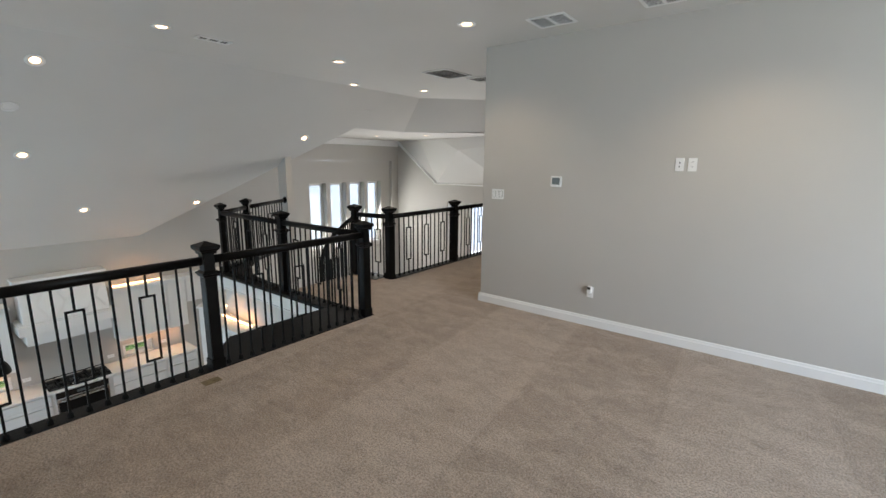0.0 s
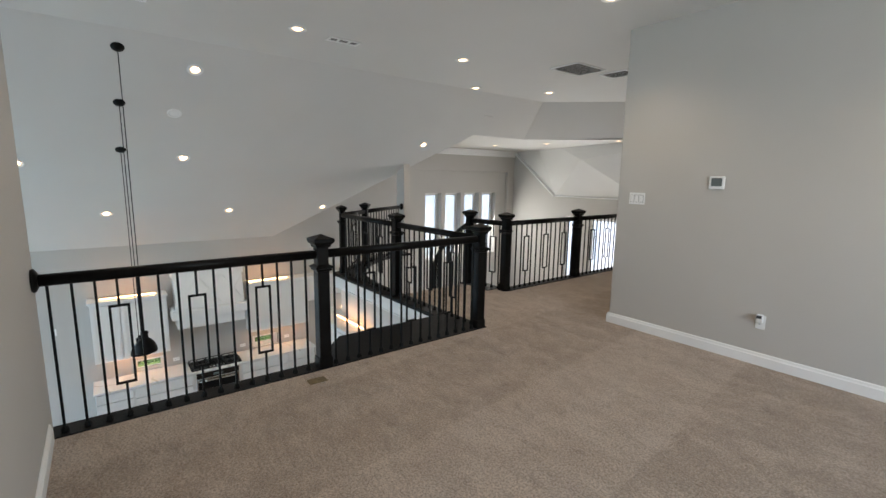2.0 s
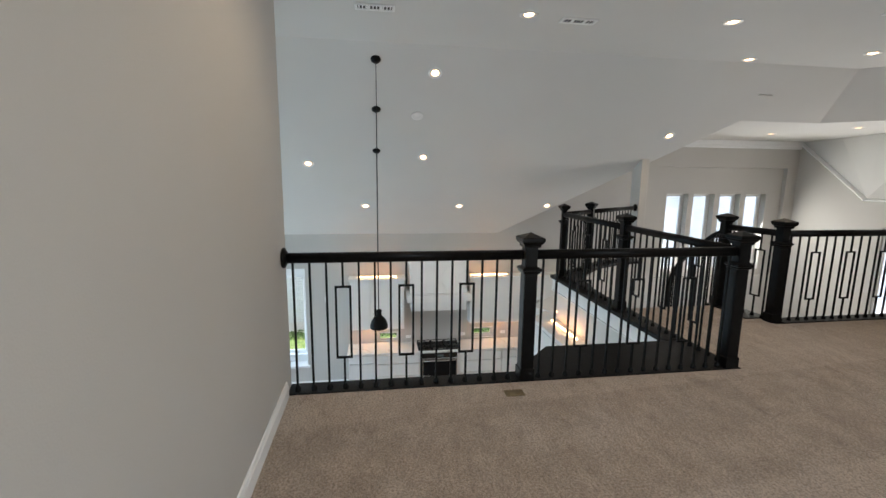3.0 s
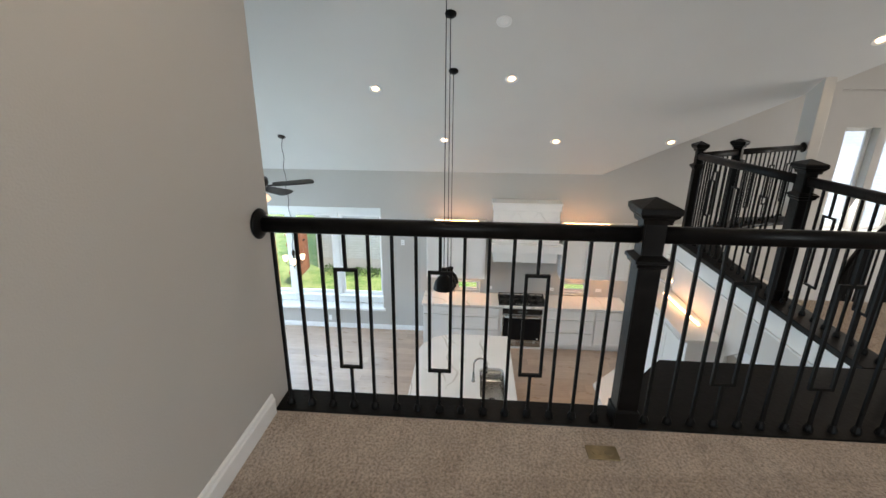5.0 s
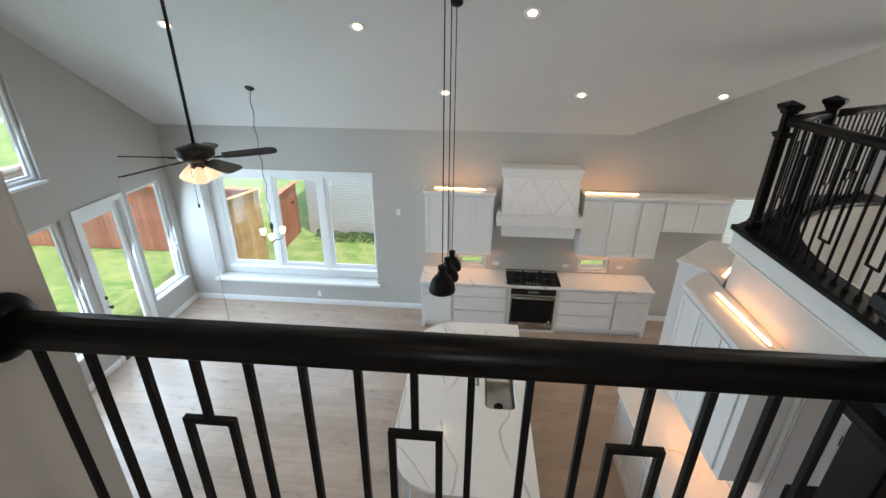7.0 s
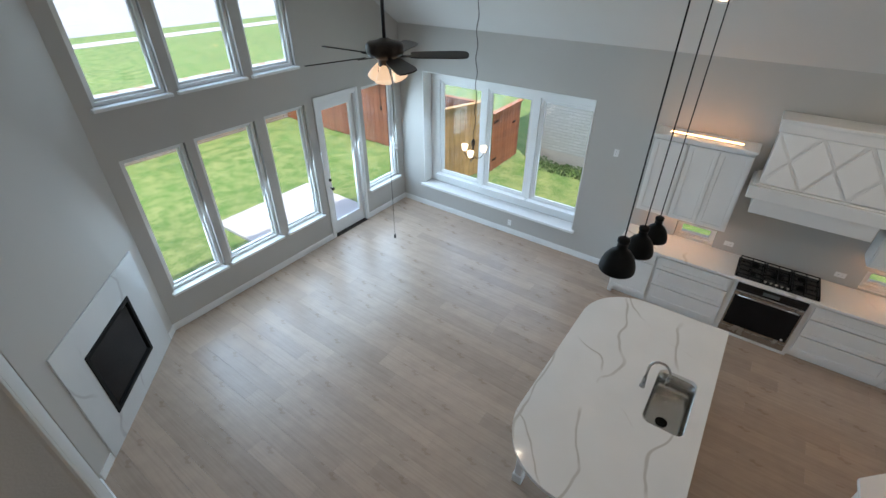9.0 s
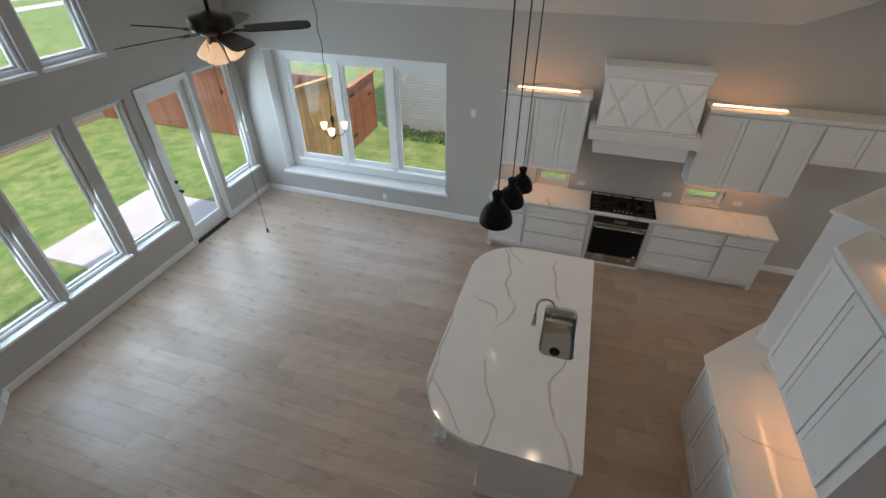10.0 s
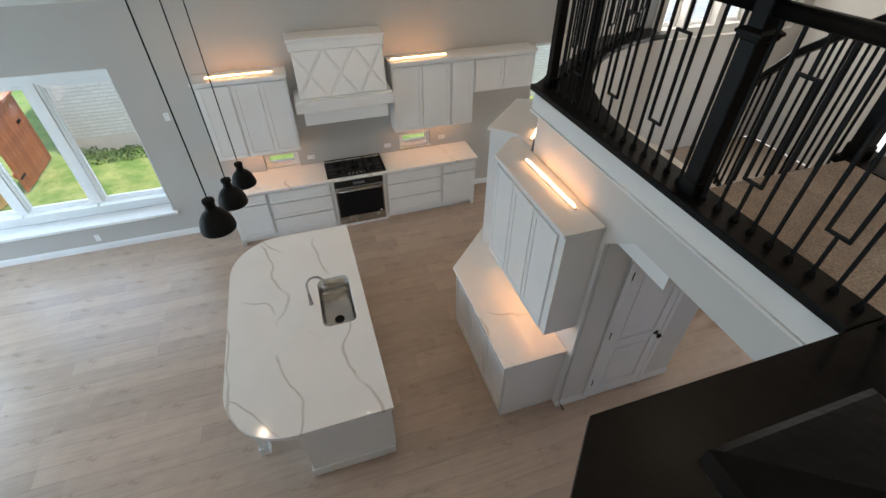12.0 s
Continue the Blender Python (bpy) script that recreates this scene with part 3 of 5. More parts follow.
# ---- windows and doors ----
def window_unit(name, axis, at, u0, u1, z0, z1, out, sill, label, deep=0.1):
    """Frame, sash bars, pane and sill in an opening. out: the way outdoors along the axis (-1 or 1)."""
    w = tagged(new(name), label, "window", kind="structure")
    a, b = at + out * 0.02, at + out * (0.02 + deep)
    lo, hi = min(a, b), max(a, b)

    def bx(p0, p1, ua, ub, za, zb):
        return (p0, p1, ua, ub, za, zb) if axis == "x" else (ua, ub, p0, p1, za, zb)

    f = 0.045
    g = 0.004
    part("window_frame", soften(boxes(bx(lo, hi, u0 + g, u0 + f, z0 + g, z1 - g), bx(lo, hi, u1 - f, u1 - g, z0 + g, z1 - g), bx(lo, hi, u0 + f, u1 - f, z0 + g, z0 + f), bx(lo, hi, u0 + f, u1 - f, z1 - f, z1 - g)), 0.004, 1), TRIM, w)
    s0, s1 = (lo + 0.02, lo + 0.06)
    t = f + 0.028
    part("sash", soften(boxes(bx(s0, s1, u0 + f, u0 + t, z0 + f, z1 - f), bx(s0, s1, u1 - t, u1 - f, z0 + f, z1 - f), bx(s0, s1, u0 + t, u1 - t, z0 + f, z0 + t), bx(s0, s1, u0 + t, u1 - t, z1 - t, z1 - f)), 0.004, 1), TRIM, w)
    m = (s0 + s1) / 2
    pane = part("pane", boxes(bx(m - 0.004, m + 0.004, u0 + t, u1 - t, z0 + t, z1 - t)), GLASS, w)
    pane.visible_shadow = False
    if sill:
        part("window_sill", soften(boxes(bx(min(at - out * sill, at + out * 0.018), max(at - out * sill, at + out * 0.018), u0 - 0.03, u1 + 0.03, z0 - 0.035, z0 + 0.002)), 0.006, 2), TRIM, w)
    return w


for i, (a, b, c, d) in enumerate(lower):
    window_unit("window_lower", "y", YW - 0.03, a, b, c, d, -1, 0.09, "tall white-framed fixed garden window with sill")
for i, (a, b, c, d) in enumerate(upper):
    window_unit("window_upper", "y", YW - 0.03, a, b, c, d, -1, 0.09, "white-framed upper garden window with sill")
for a, b, c, d in (low_l, low_r):
    window_unit("window_backsplash", "x", XK - 0.05, a, b, c, d, -1, 0.04, "small white-framed window above the counter")
window_unit("window_tall", "x", XK - 0.05, *tallwin, -1, 0.05, "tall narrow white-framed window beside the cabinets")
# window seat recess
nook_holes = [(-3.97, -3.03, -2.53, -0.73), (-2.95, -2.07, -2.53, -0.73), (-1.98, -1.05, -2.53, -0.73)]
structure("wall_nook", wall_mesh("x", XK - 0.24, -0.098, -4.176, -1.034, -2.716, -0.564, nook_holes), TRIM, "white boarded back of the window seat recess", "wall")
for h in nook_holes:
    window_unit("window_nook", "x", XK - 0.235, *h, -1, 0.085, "tall white-framed window in the window seat recess", deep=0.07)
structure("window_seat", soften(boxes((XK - 0.235, XK + 0.06, -4.23, -0.99, -2.765, -2.717)), 0.008, 2), TRIM, "white painted window seat board", "sill")
structure("trim_nook", soften(boxes((XK - 0.236, XK + 0.004, -4.179, -4.165, -2.712, -0.57), (XK - 0.236, XK + 0.004, -1.045, -1.031, -2.712, -0.57), (XK - 0.236, XK + 0.004, -4.16, -1.05, -0.575, -0.561)), 0.003, 1), TRIM, "white lining of the window seat recess", "trim")
# stair window: four lights in a deep recess
sh = [(7.26 + i * 0.7, 7.82 + i * 0.7, -0.8, 1.06) for i in range(4)]
structure("wall_stair_window", wall_mesh("x", XK - 0.1, -0.235, 6.954, 10.316, -0.946, 1.676, sh), WALL, "greige back of the stair window recess", "wall")
for h in sh:
    window_unit("window_stair", "x", XK - 0.24, *h, -1, 0.0, "narrow white-framed stair window", deep=0.07)
for fx0, fx1 in ((-8.05, -7.62), (-7.24, -5.1)):
    window_unit("window_foyer", "y", 10.62, fx0, fx1, -2.5, 0.48, 1, 0.0, "white-framed foyer window")
window_unit("window_loft", "x", 3.2, 0.6, 3.2, 0.6, 2.4, 1, 0.0, "white-framed loft window")


def garden_door():
    d = tagged(new("door_garden"), "white full-glass garden door with dark hardware, closed", "door", kind="structure")
    x0, x1, z0, z1 = -8.896, -8.074, Z1 + 0.0, -0.744
    y0, y1 = YW - 0.09, YW - 0.045
    f = 0.022
    part("door_frame", soften(boxes((x0, x0 + f, YW - 0.15, YW + 0.012, z0, z1), (x1 - f, x1, YW - 0.15, YW + 0.012, z0, z1), (x0 + f, x1 - f, YW - 0.15, YW + 0.012, z1 - f, z1)), 0.004, 1), TRIM, d)
    c = 0.06
    part("casing", soften(boxes((x0 - c, x0 - 0.002, YW + 0.002, YW + 0.022, z0, z1 + c), (x1 + 0.002, x1 + c, YW + 0.002, YW + 0.022, z0, z1 + c), (x0 - 0.002, x1 + 0.002, YW + 0.002, YW + 0.022, z1 + 0.002, z1 + c)), 0.005, 2), TRIM, d)
    a, b = x0 + f + 0.004, x1 - f - 0.004
    st = 0.09
    part("door_leaf", soften(boxes((a, a + st, y0, y1, z0 + 0.02, z1 - f - 0.004), (b - st, b, y0, y1, z0 + 0.02, z1 - f - 0.004), (a + st, b - st, y0, y1, z0 + 0.02, z0 + 0.27), (a + st, b - st, y0, y1, z1 - 0.17, z1 - f - 0.004)), 0.006, 2), TRIM, d)
    p = part("pane", boxes((a + st + 0.002, b - st - 0.002, y0 + 0.018, y0 + 0.026, z0 + 0.272, z1 - 0.172)), GLASS, d)
    p.visible_shadow = False
    part("threshold", boxes((x0 + f, x1 - f, YW - 0.15, YW + 0.03, z0, z0 + 0.018)), BRONZE, d, "dark metal threshold")
    bm = bmesh.new()
    tube_into(bm, [(b - 0.055, y1, Z1 + 0.95), (b - 0.055, y1 + 0.05, Z1 + 0.95)], 0.012)
    lathe_into(bm, [(0.004, -0.028), (0.024, -0.02), (0.03, 0), (0.024, 0.02), (0.004, 0.028)], 16, (b - 0.055, y1 + 0.06, Z1 + 0.95))
    part("door_knob", bm, BRONZE, d, "dark bronze knob", True)
    bm = bmesh.new()
    tube_into(bm, [(b - 0.055, y1 - 0.002, Z1 + 1.1), (b - 0.055, y1 + 0.022, Z1 + 1.1)], 0.028, 16)
    part("deadbolt", bm, BRONZE, d, "dark bronze deadbolt")
    return d


garden_door()


def panel_door():
    d = tagged(new("door_pantry"), "white two-panel pantry door with dark knob, closed", "door", kind="structure")
    y0, y1, z1 = 3.58, 4.23, Z1 + 2.07
    x = -5.516
    c = 0.06
    for ya, yb, za, zb in ((y0 - c, y0, Z1, z1 + c), (y1, y1 + c, Z1, z1 + c), (y0, y1, z1, z1 + c)):
        part("casing", soften(boxes((x, x + 0.02, ya, yb, za, zb)), 0.005, 2), TRIM, d)
    bm = boxes((x, x + 0.006, y0 + 0.003, y1 - 0.003, Z1 + 0.01, z1 - 0.003))
    st = 0.1
    for b in ((y0 + 0.003, y0 + st, Z1 + 0.01, z1 - 0.003), (y1 - st, y1 - 0.003, Z1 + 0.01, z1 - 0.003), (y0 + st, y1 - st, Z1 + 0.01, Z1 + 0.22), (y0 + st, y1 - st, Z1 + 0.86, Z1 + 0.98), (y0 + st, y1 - st, z1 - 0.13, z1 - 0.003)):
        box_into(bm, x + 0.006, x + 0.016, *b)
    for za, zb in ((Z1 + 0.26, Z1 + 0.82), (Z1 + 1.02, z1 - 0.17)):
        part("panel", soften(boxes((x + 0.0065, x + 0.012, y0 + st + 0.04, y1 - st - 0.04, za, zb)), 0.002, 1), TRIM, d)
    part("door_leaf", soften(bm, 0.004, 1), TRIM, d)
    bm = bmesh.new()
    tube_into(bm, [(x + 0.014, y1 - 0.06, Z1 + 0.93), (x + 0.06, y1 - 0.06, Z1 + 0.93)], 0.011)
    tube_into(bm, [(x + 0.014, y1 - 0.06, Z1 + 0.93), (x + 0.022, y1 - 0.06, Z1 + 0.93)], 0.03, 16)
    tube_into(bm, [(x + 0.05, y1 - 0.06, Z1 + 0.93), (x + 0.058, y1 - 0.06, Z1 + 0.93), (x + 0.075, y1 - 0.06, Z1 + 0.93), (x + 0.082, y1 - 0.06, Z1 + 0.93)], [0.018, 0.029, 0.027, 0.01], 16)
    part("door_knob", bm, BRONZE, d, "dark bronze knob", True)
    for h in (0.25, 1.05, 1.85):
        bm = bmesh.new()
        tube_into(bm, [(x + 0.02, y0 + 0.002, Z1 + h), (x + 0.02, y0 + 0.002, Z1 + h + 0.09)], 0.006)
        part("hinge", bm, BRONZE, d)


panel_door()


def board(name, axis, at, out, u0, u1, z0, h=0.105):
    """A moulded baseboard on a wall face."""
    prof = [(0, 0), (0.016, 0), (0.016, h - 0.03), (0.011, h - 0.022), (0.009, h - 0.008), (0.004, h), (0, h)]
    bm = bmesh.new()
    ends = []
    for u in (u0, u1):
        ends.append([bm.verts.new((at + out * (p + 0.001), u, z0 + z) if axis == "x" else (u, at + out * (p + 0.001), z0 + z)) for p, z in prof])
    n = len(prof)
    for i in range(n):
        j = (i + 1) % n
        bm.faces.new((ends[0][i], ends[0][j], ends[1][j], ends[1][i]))
    bm.faces.new(ends[0])
    bm.faces.new(ends[1][::-1])
    return structure(name, bm, TRIM, "white moulded baseboard", "baseboard")


board("baseboard_loft_side", "y", YL, 1, -3.34, 3.2, 0.0)
board("baseboard_thermostat", "y", YR, -1, -2.75, 3.2, 0.0)
board("baseboard_hall", "x", -2.75, -1, YR - 0.017, 10.58, 0.0)
board("baseboard_garden", "y", YW, 1, -5.06, -8.01, Z1)
board("baseboard_garden", "y", YW, 1, -8.97, XK, Z1)
board("baseboard_kitchen", "x", XK, 1, YW + 0.02, -0.14, Z1)
board("baseboard_kitchen", "x", XK, 1, 3.78, 7.0, Z1)
board("baseboard_pantry", "x", -5.52, 1, 3.2, 3.518, Z1)
board("baseboard_pantry", "x", -5.52, 1, 4.292, 4.64, Z1)
for a, b in (((-5.05, -4.70), (-4.93, -4.58)), ((-3.71, -3.36), (-3.55, -3.20))):
    bm = bmesh.new()
    n = Vector((-0.7071, 0.7071))
    prism_into(bm, [(a[0], a[1]), (b[0], b[1]), (b[0] + n.x * 0.017, b[1] + n.y * 0.017), (a[0] + n.x * 0.017, a[1] + n.y * 0.017)], Z1, Z1 + 0.105)
    structure("baseboard_fireplace", bm, TRIM, "white moulded baseboard", "baseboard")
board("baseboard_below_loft", "x", -3.53, -1, -3.15, -0.3, Z1)


# ---- railings ----
def newel_parts(parent, x, y, z=0.0, h=1.052, turn=0.0, base=0.0, s=0.046):
    """A square box newel with collar and pyramid cap, as one post with its cap below it."""
    m = pose(x, y, z, 0, 0, turn)

    def square_turned(prof, tip):
        bm = bmesh.new()
        rings = [[bm.verts.new((q * a, q * b, zz)) for a, b in ((-1, -1), (1, -1), (1, 1), (-1, 1))] for q, zz in prof]
        for u, v in zip(rings, rings[1:]):
            for k in range(4):
                bm.faces.new((u[k], u[(k + 1) % 4], v[(k + 1) % 4], v[k]))
        bm.faces.new(rings[0][::-1])
        if tip is None:
            bm.faces.new(rings[-1])
        else:
            t = bm.verts.new((0, 0, tip))
            for k in range(4):
                bm.faces.new((rings[-1][k], rings[-1][(k + 1) % 4], t))
        es = [e for e in bm.edges if abs(e.verts[0].co.z - e.verts[1].co.z) > 0.05 and e.is_manifold and abs(e.verts[0].co.x) > 0.01]
        bmesh.ops.bevel(bm, geom=es, offset=0.004, segments=2, affect="EDGES")
        bmesh.ops.transform(bm, matrix=m, verts=bm.verts)
        return bm

    post = part("newel_post", square_turned([(s + 0.008, base), (s + 0.008, base + 0.085), (s, base + 0.093), (s, h - 0.285), (s + 0.012, h - 0.275), (s + 0.014, h - 0.262), (s + 0.022, h - 0.258), (s + 0.022, h - 0.246), (s + 0.01, h - 0.238), (s - 0.003, h - 0.23), (s - 0.003, h - 0.1)], None), BLACKWOOD, parent)
    c = s + 0.032
    bm = square_turned([(s + 0.008, h - 0.1), (s + 0.012, h - 0.08), (s + 0.024, h - 0.07), (s + 0.028, h - 0.06), (c, h - 0.056), (c, h - 0.036), (c - 0.006, h - 0.031)], h)
    part("newel_cap", bm, BLACKWOOD, post)
    return post


def handrail_into(bm, pts):
    """A rounded rail profile swept along points of its top."""
    prof = [(-0.031, -0.03), (-0.026, -0.058), (-0.02, -0.064), (0.02, -0.064), (0.026, -0.058), (0.031, -0.03), (0.029, -0.014), (0.018, -0.002), (0, 0), (-0.018, -0.002), (-0.029, -0.014)]
    rings = []
    pts = [Vector(p) for p in pts]
    for i, p in enumerate(pts):
        d = pts[min(i + 1, len(pts) - 1)] - pts[max(i - 1, 0)]
        side = Vector((-d.y, d.x, 0)).normalized()
        rings.append([bm.verts.new(p + side * a + Vector((0, 0, b))) for a, b in prof])
    n = len(prof)
    for a, b in zip(rings, rings[1:]):
        for j in range(n):
            bm.faces.new((a[j], a[(j + 1) % n], b[(j + 1) % n], b[j]))
    bm.faces.new(rings[0])
    bm.faces.new(rings[-1][::-1])


def bar_mesh(loop, h):
    """A square iron baluster of height h with its shoe; loop adds the open rectangle."""
    bm = bmesh.new()
    r = 0.0068
    if loop:
        w, za, zb = 0.046, 0.22 * h / 0.87, 0.705 * h / 0.87
        box_into(bm, -r, r, -r, r, 0, za - r)
        box_into(bm, -r, r, -r, r, zb + r, h)
        box_into(bm, -r, r, -w - r, w + r, za - r, za + r)
        box_into(bm, -r, r, -w - r, w + r, zb - r, zb + r)
        box_into(bm, -r, r, -w - r, -w + r, za + r, zb - r)
        box_into(bm, -r, r, w - r, w + r, za + r, zb - r)
    else:
        box_into(bm, -r, r, -r, r, 0, h)
    lathe_into(bm, [(0.020, 0), (0.020, 0.014), (0.016, 0.026), (0.011, 0.034)], 8)
    return mesh_of("baluster_loop" if loop else "baluster", bm, IRON)


BARS = {}


def balusters(parent, a, b, first, pitch=0.1025, loops=(3, 7, 11, 15, 19), z=0.006, top=0.868, last=0.07):
    """Upright bars from a to b, one object each on shared meshes."""
    a, b = Vector(a), Vector(b)
    d = b - a
    ang = math.degrees(math.atan2(d.y, d.x)) - 90
    n, i = d.length, 0
    while first + i * pitch < n - last:
        u = first + i * pitch
        key = (i in loops, round(top - z, 3))
        if key not in BARS:
            BARS[key] = bar_mesh(key[0], key[1])
        ob = new("baluster", BARS[key])
        ob.parent = parent
        p = a + d * (u / n)
        ob.matrix_basis = pose(p.x, p.y, z, 0, 0, ang)
        i += 1


def rosette_into(bm, x, y, z, axis):
    prof = [(0.06, 0), (0.066, 0.008), (0.064, 0.016), (0.05, 0.024), (0.04, 0.03)]
    v0 = len(bm.verts)
    lathe_into(bm, prof, 24)
    bm.verts.ensure_lookup_table()
    bmesh.ops.transform(bm, matrix=pose(x, y, z) @ axis, verts=bm.verts[v0:])


N2 = (XR, 3.12)
loft_rail = thing("railing", "black wood handrail with black iron balusters along the loft edge", "railing")
bm = bmesh.new()
handrail_into(bm, [(XR, YL + 0.02, 0.932), (XR, 1.45, 0.932)])
part("handrail", bm, BLACKWOOD, loft_rail, smooth=True)
bm = bmesh.new()
handrail_into(bm, [(XR, 1.55, 0.932), (XR, N2[1] - 0.05, 0.932)])
part("handrail", bm, BLACKWOOD, loft_rail, smooth=True)
bm = bmesh.new()
rosette_into(bm, XR, YL, 0.9, pose(0, 0, 0, -90, 0, 0))
part("rosette", bm, BLACKWOOD, loft_rail, "round black wall rosette", True)
balusters(loft_rail, (XR, YL, 0), (XR, 1.5, 0), 0.06)
balusters(loft_rail, (XR, 1.5, 0), (XR, N2[1], 0), 0.1)
newel_parts(loft_rail, XR, 1.5)
newel_parts(loft_rail, *N2)

bridge_rail = thing("railing", "black wood handrail with iron balusters along the stair bridge", "railing")
NM, N3, N4 = (-4.92, YB), (-6.5, YB), (-7.0, 3.76)
NE = (-7.78, 4.95)
for a, b in ((N2, NM), (NM, N3), (N3, N4), (N4, NE)):
    d = (Vector(b) - Vector(a)).normalized() * 0.05
    bm = bmesh.new()
    handrail_into(bm, [(a[0] + d.x, a[1] + d.y, 0.932), (b[0] - d.x, b[1] - d.y, 0.932)])
    part("handrail", bm, BLACKWOOD, bridge_rail, smooth=True)
    balusters(bridge_rail, (*a, 0), (*b, 0), 0.1)
newel_parts(bridge_rail, *NM)
newel_parts(bridge_rail, *N3, s=0.032)
newel_parts(bridge_rail, *N4, turn=45)
bm = bmesh.new()
rosette_into(bm, -7.8, 4.998, 0.9, pose(0, 0, 0, 90, 0, 0))
part("rosette", bm, BLACKWOOD, bridge_rail, "round black wall rosette", True)

N5, N6, N7, N8 = (-4.33, 4.42), (-4.33, 5.97), (-4.93, 4.31), (-4.33, 7.6)
hall_rail = thing("railing", "black wood handrail with iron balusters along the hall above the foyer", "railing")
for a, b in ((N7, N5), (N5, N6), (N6, N8)):
    d = (Vector(b) - Vector(a)).normalized() * 0.05
    bm = bmesh.new()
    handrail_into(bm, [(a[0] + d.x, a[1] + d.y, 0.932), (b[0] - d.x, b[1] - d.y, 0.932)])
    part("handrail", bm, BLACKWOOD, hall_rail, smooth=True)
    balusters(hall_rail, (*a, 0), (*b, 0), 0.1)
for p in (N5, N6, N7, N8):
    newel_parts(hall_rail, *p)
structure("ledge_hall", soften(boxes((-4.42, -4.254, 4.5, 10.58, -0.04, 0.006), (-5.0, -4.43, 4.22, 4.5, -0.04, 0.006)), 0.005, 1), BLACKWOOD, "black stained wood ledge under the hall rail", "ledge")
structure("wall_hall_edge", boxes((-4.4, -4.256, 4.5, 10.58, -0.42, -0.041)), WALL, "painted edge of the hall floor", "wall")

# curved stair
stair = thing("staircase", "curved staircase with dark wooden treads and white risers", "staircase")
RI, RO = 0.92, RAD - 0.02
steps = []
for i in range(3):
    steps.append([(-4.922 - 0.22 * i, 3.23), (-4.922 - 0.22 * (i + 1), 3.23), (-4.922 - 0.22 * (i + 1), CY - RI), (-4.922 - 0.22 * i, CY - RI)])
for i in range(13):
    a0, a1 = radians(i * 10.5), radians((i + 1) * 10.5)
    steps.append([(CX - RO * math.sin(a), CY - RO * math.cos(a)) for a in (a0, a1)] + [(CX - RI * math.sin(a), CY - RI * math.cos(a)) for a in (a1, a0)])
for i, q in enumerate(steps):
    z = -0.19 * (i + 1)
    bm = bmesh.new()
    prism_into(bm, q, z - 0.035, z)
    part("tread", bm, BLACKWOOD, stair, "black stained tread")
    bm = bmesh.new()
    prism_into(bm, q, max(z - 0.6, Z1) if i > 3 else -0.8, z - 0.037)
    part("riser", bm, TRIM, stair)
rail_pts = [(-4.98, CY - RI + 0.02, 0.86)] + [(-5.1 - 0.1 * i, CY - RI + 0.02, 0.80 - 0.073 * i) for i in range(4)] + [(CX - (RI - 0.02) * math.sin(radians(a)), CY - (RI - 0.02) * math.cos(radians(a)), 0.52 - 0.19 * a / 10.5) for a in range(4, 132, 8)]
bm = bmesh.new()
handrail_into(bm, rail_pts)
part("handrail", bm, BLACKWOOD, stair)
for i in range(1, 44):
    u = i / 44 * (len(rail_pts) - 1)
    k = int(u)
    p = Vector(rail_pts[k]).lerp(Vector(rail_pts[k + 1]), u - k)
    bm = boxes((p.x - 0.0068, p.x + 0.0068, p.y - 0.0068, p.y + 0.0068, p.z - 0.98, p.z - 0.05))
    part("baluster", bm, IRON, stair)
foot = thing("newel_post", "black box newel at the foot of the stair", "newel post")
newel_parts(foot, -5.92, 5.85, z=Z1, h=1.15)


# ---- kitchen ----
def shaker(parent, name, x, y0, y1, z0, z1, back=0.0, m=None, rail=0.055):
    """A shaker front on the plane x, facing +x, with a raised frame."""
    g = 0.007
    bm = bmesh.new()
    a, b, c, d = y0 + g, y1 - g, z0 + g, z1 - g
    r = min(rail, (d - c) * 0.3)
    def ring(px, i):
        return [bm.verts.new((px, *p)) for p in ((a + i, c + i), (b - i, c + i), (b - i, d - i), (a + i, d - i))]

    loops = [ring(x - back, 0), ring(x + 0.019, 0), ring(x + 0.02, 0.001), ring(x + 0.02, r), ring(x + 0.0125, r + 0.002)]
    bm.faces.new(loops[0][::-1])
    bm.faces.new(loops[-1])
    for p, q in zip(loops, loops[1:]):
        for e in range(4):
            bm.faces.new((p[e], p[(e + 1) % 4], q[(e + 1) % 4], q[e]))
    if m is not None:
        bmesh.ops.transform(bm, matrix=m, verts=bm.verts)
    return part(name, bm, CAB, parent)


ZT = Z1 + 0.885
FX = XK + 0.585


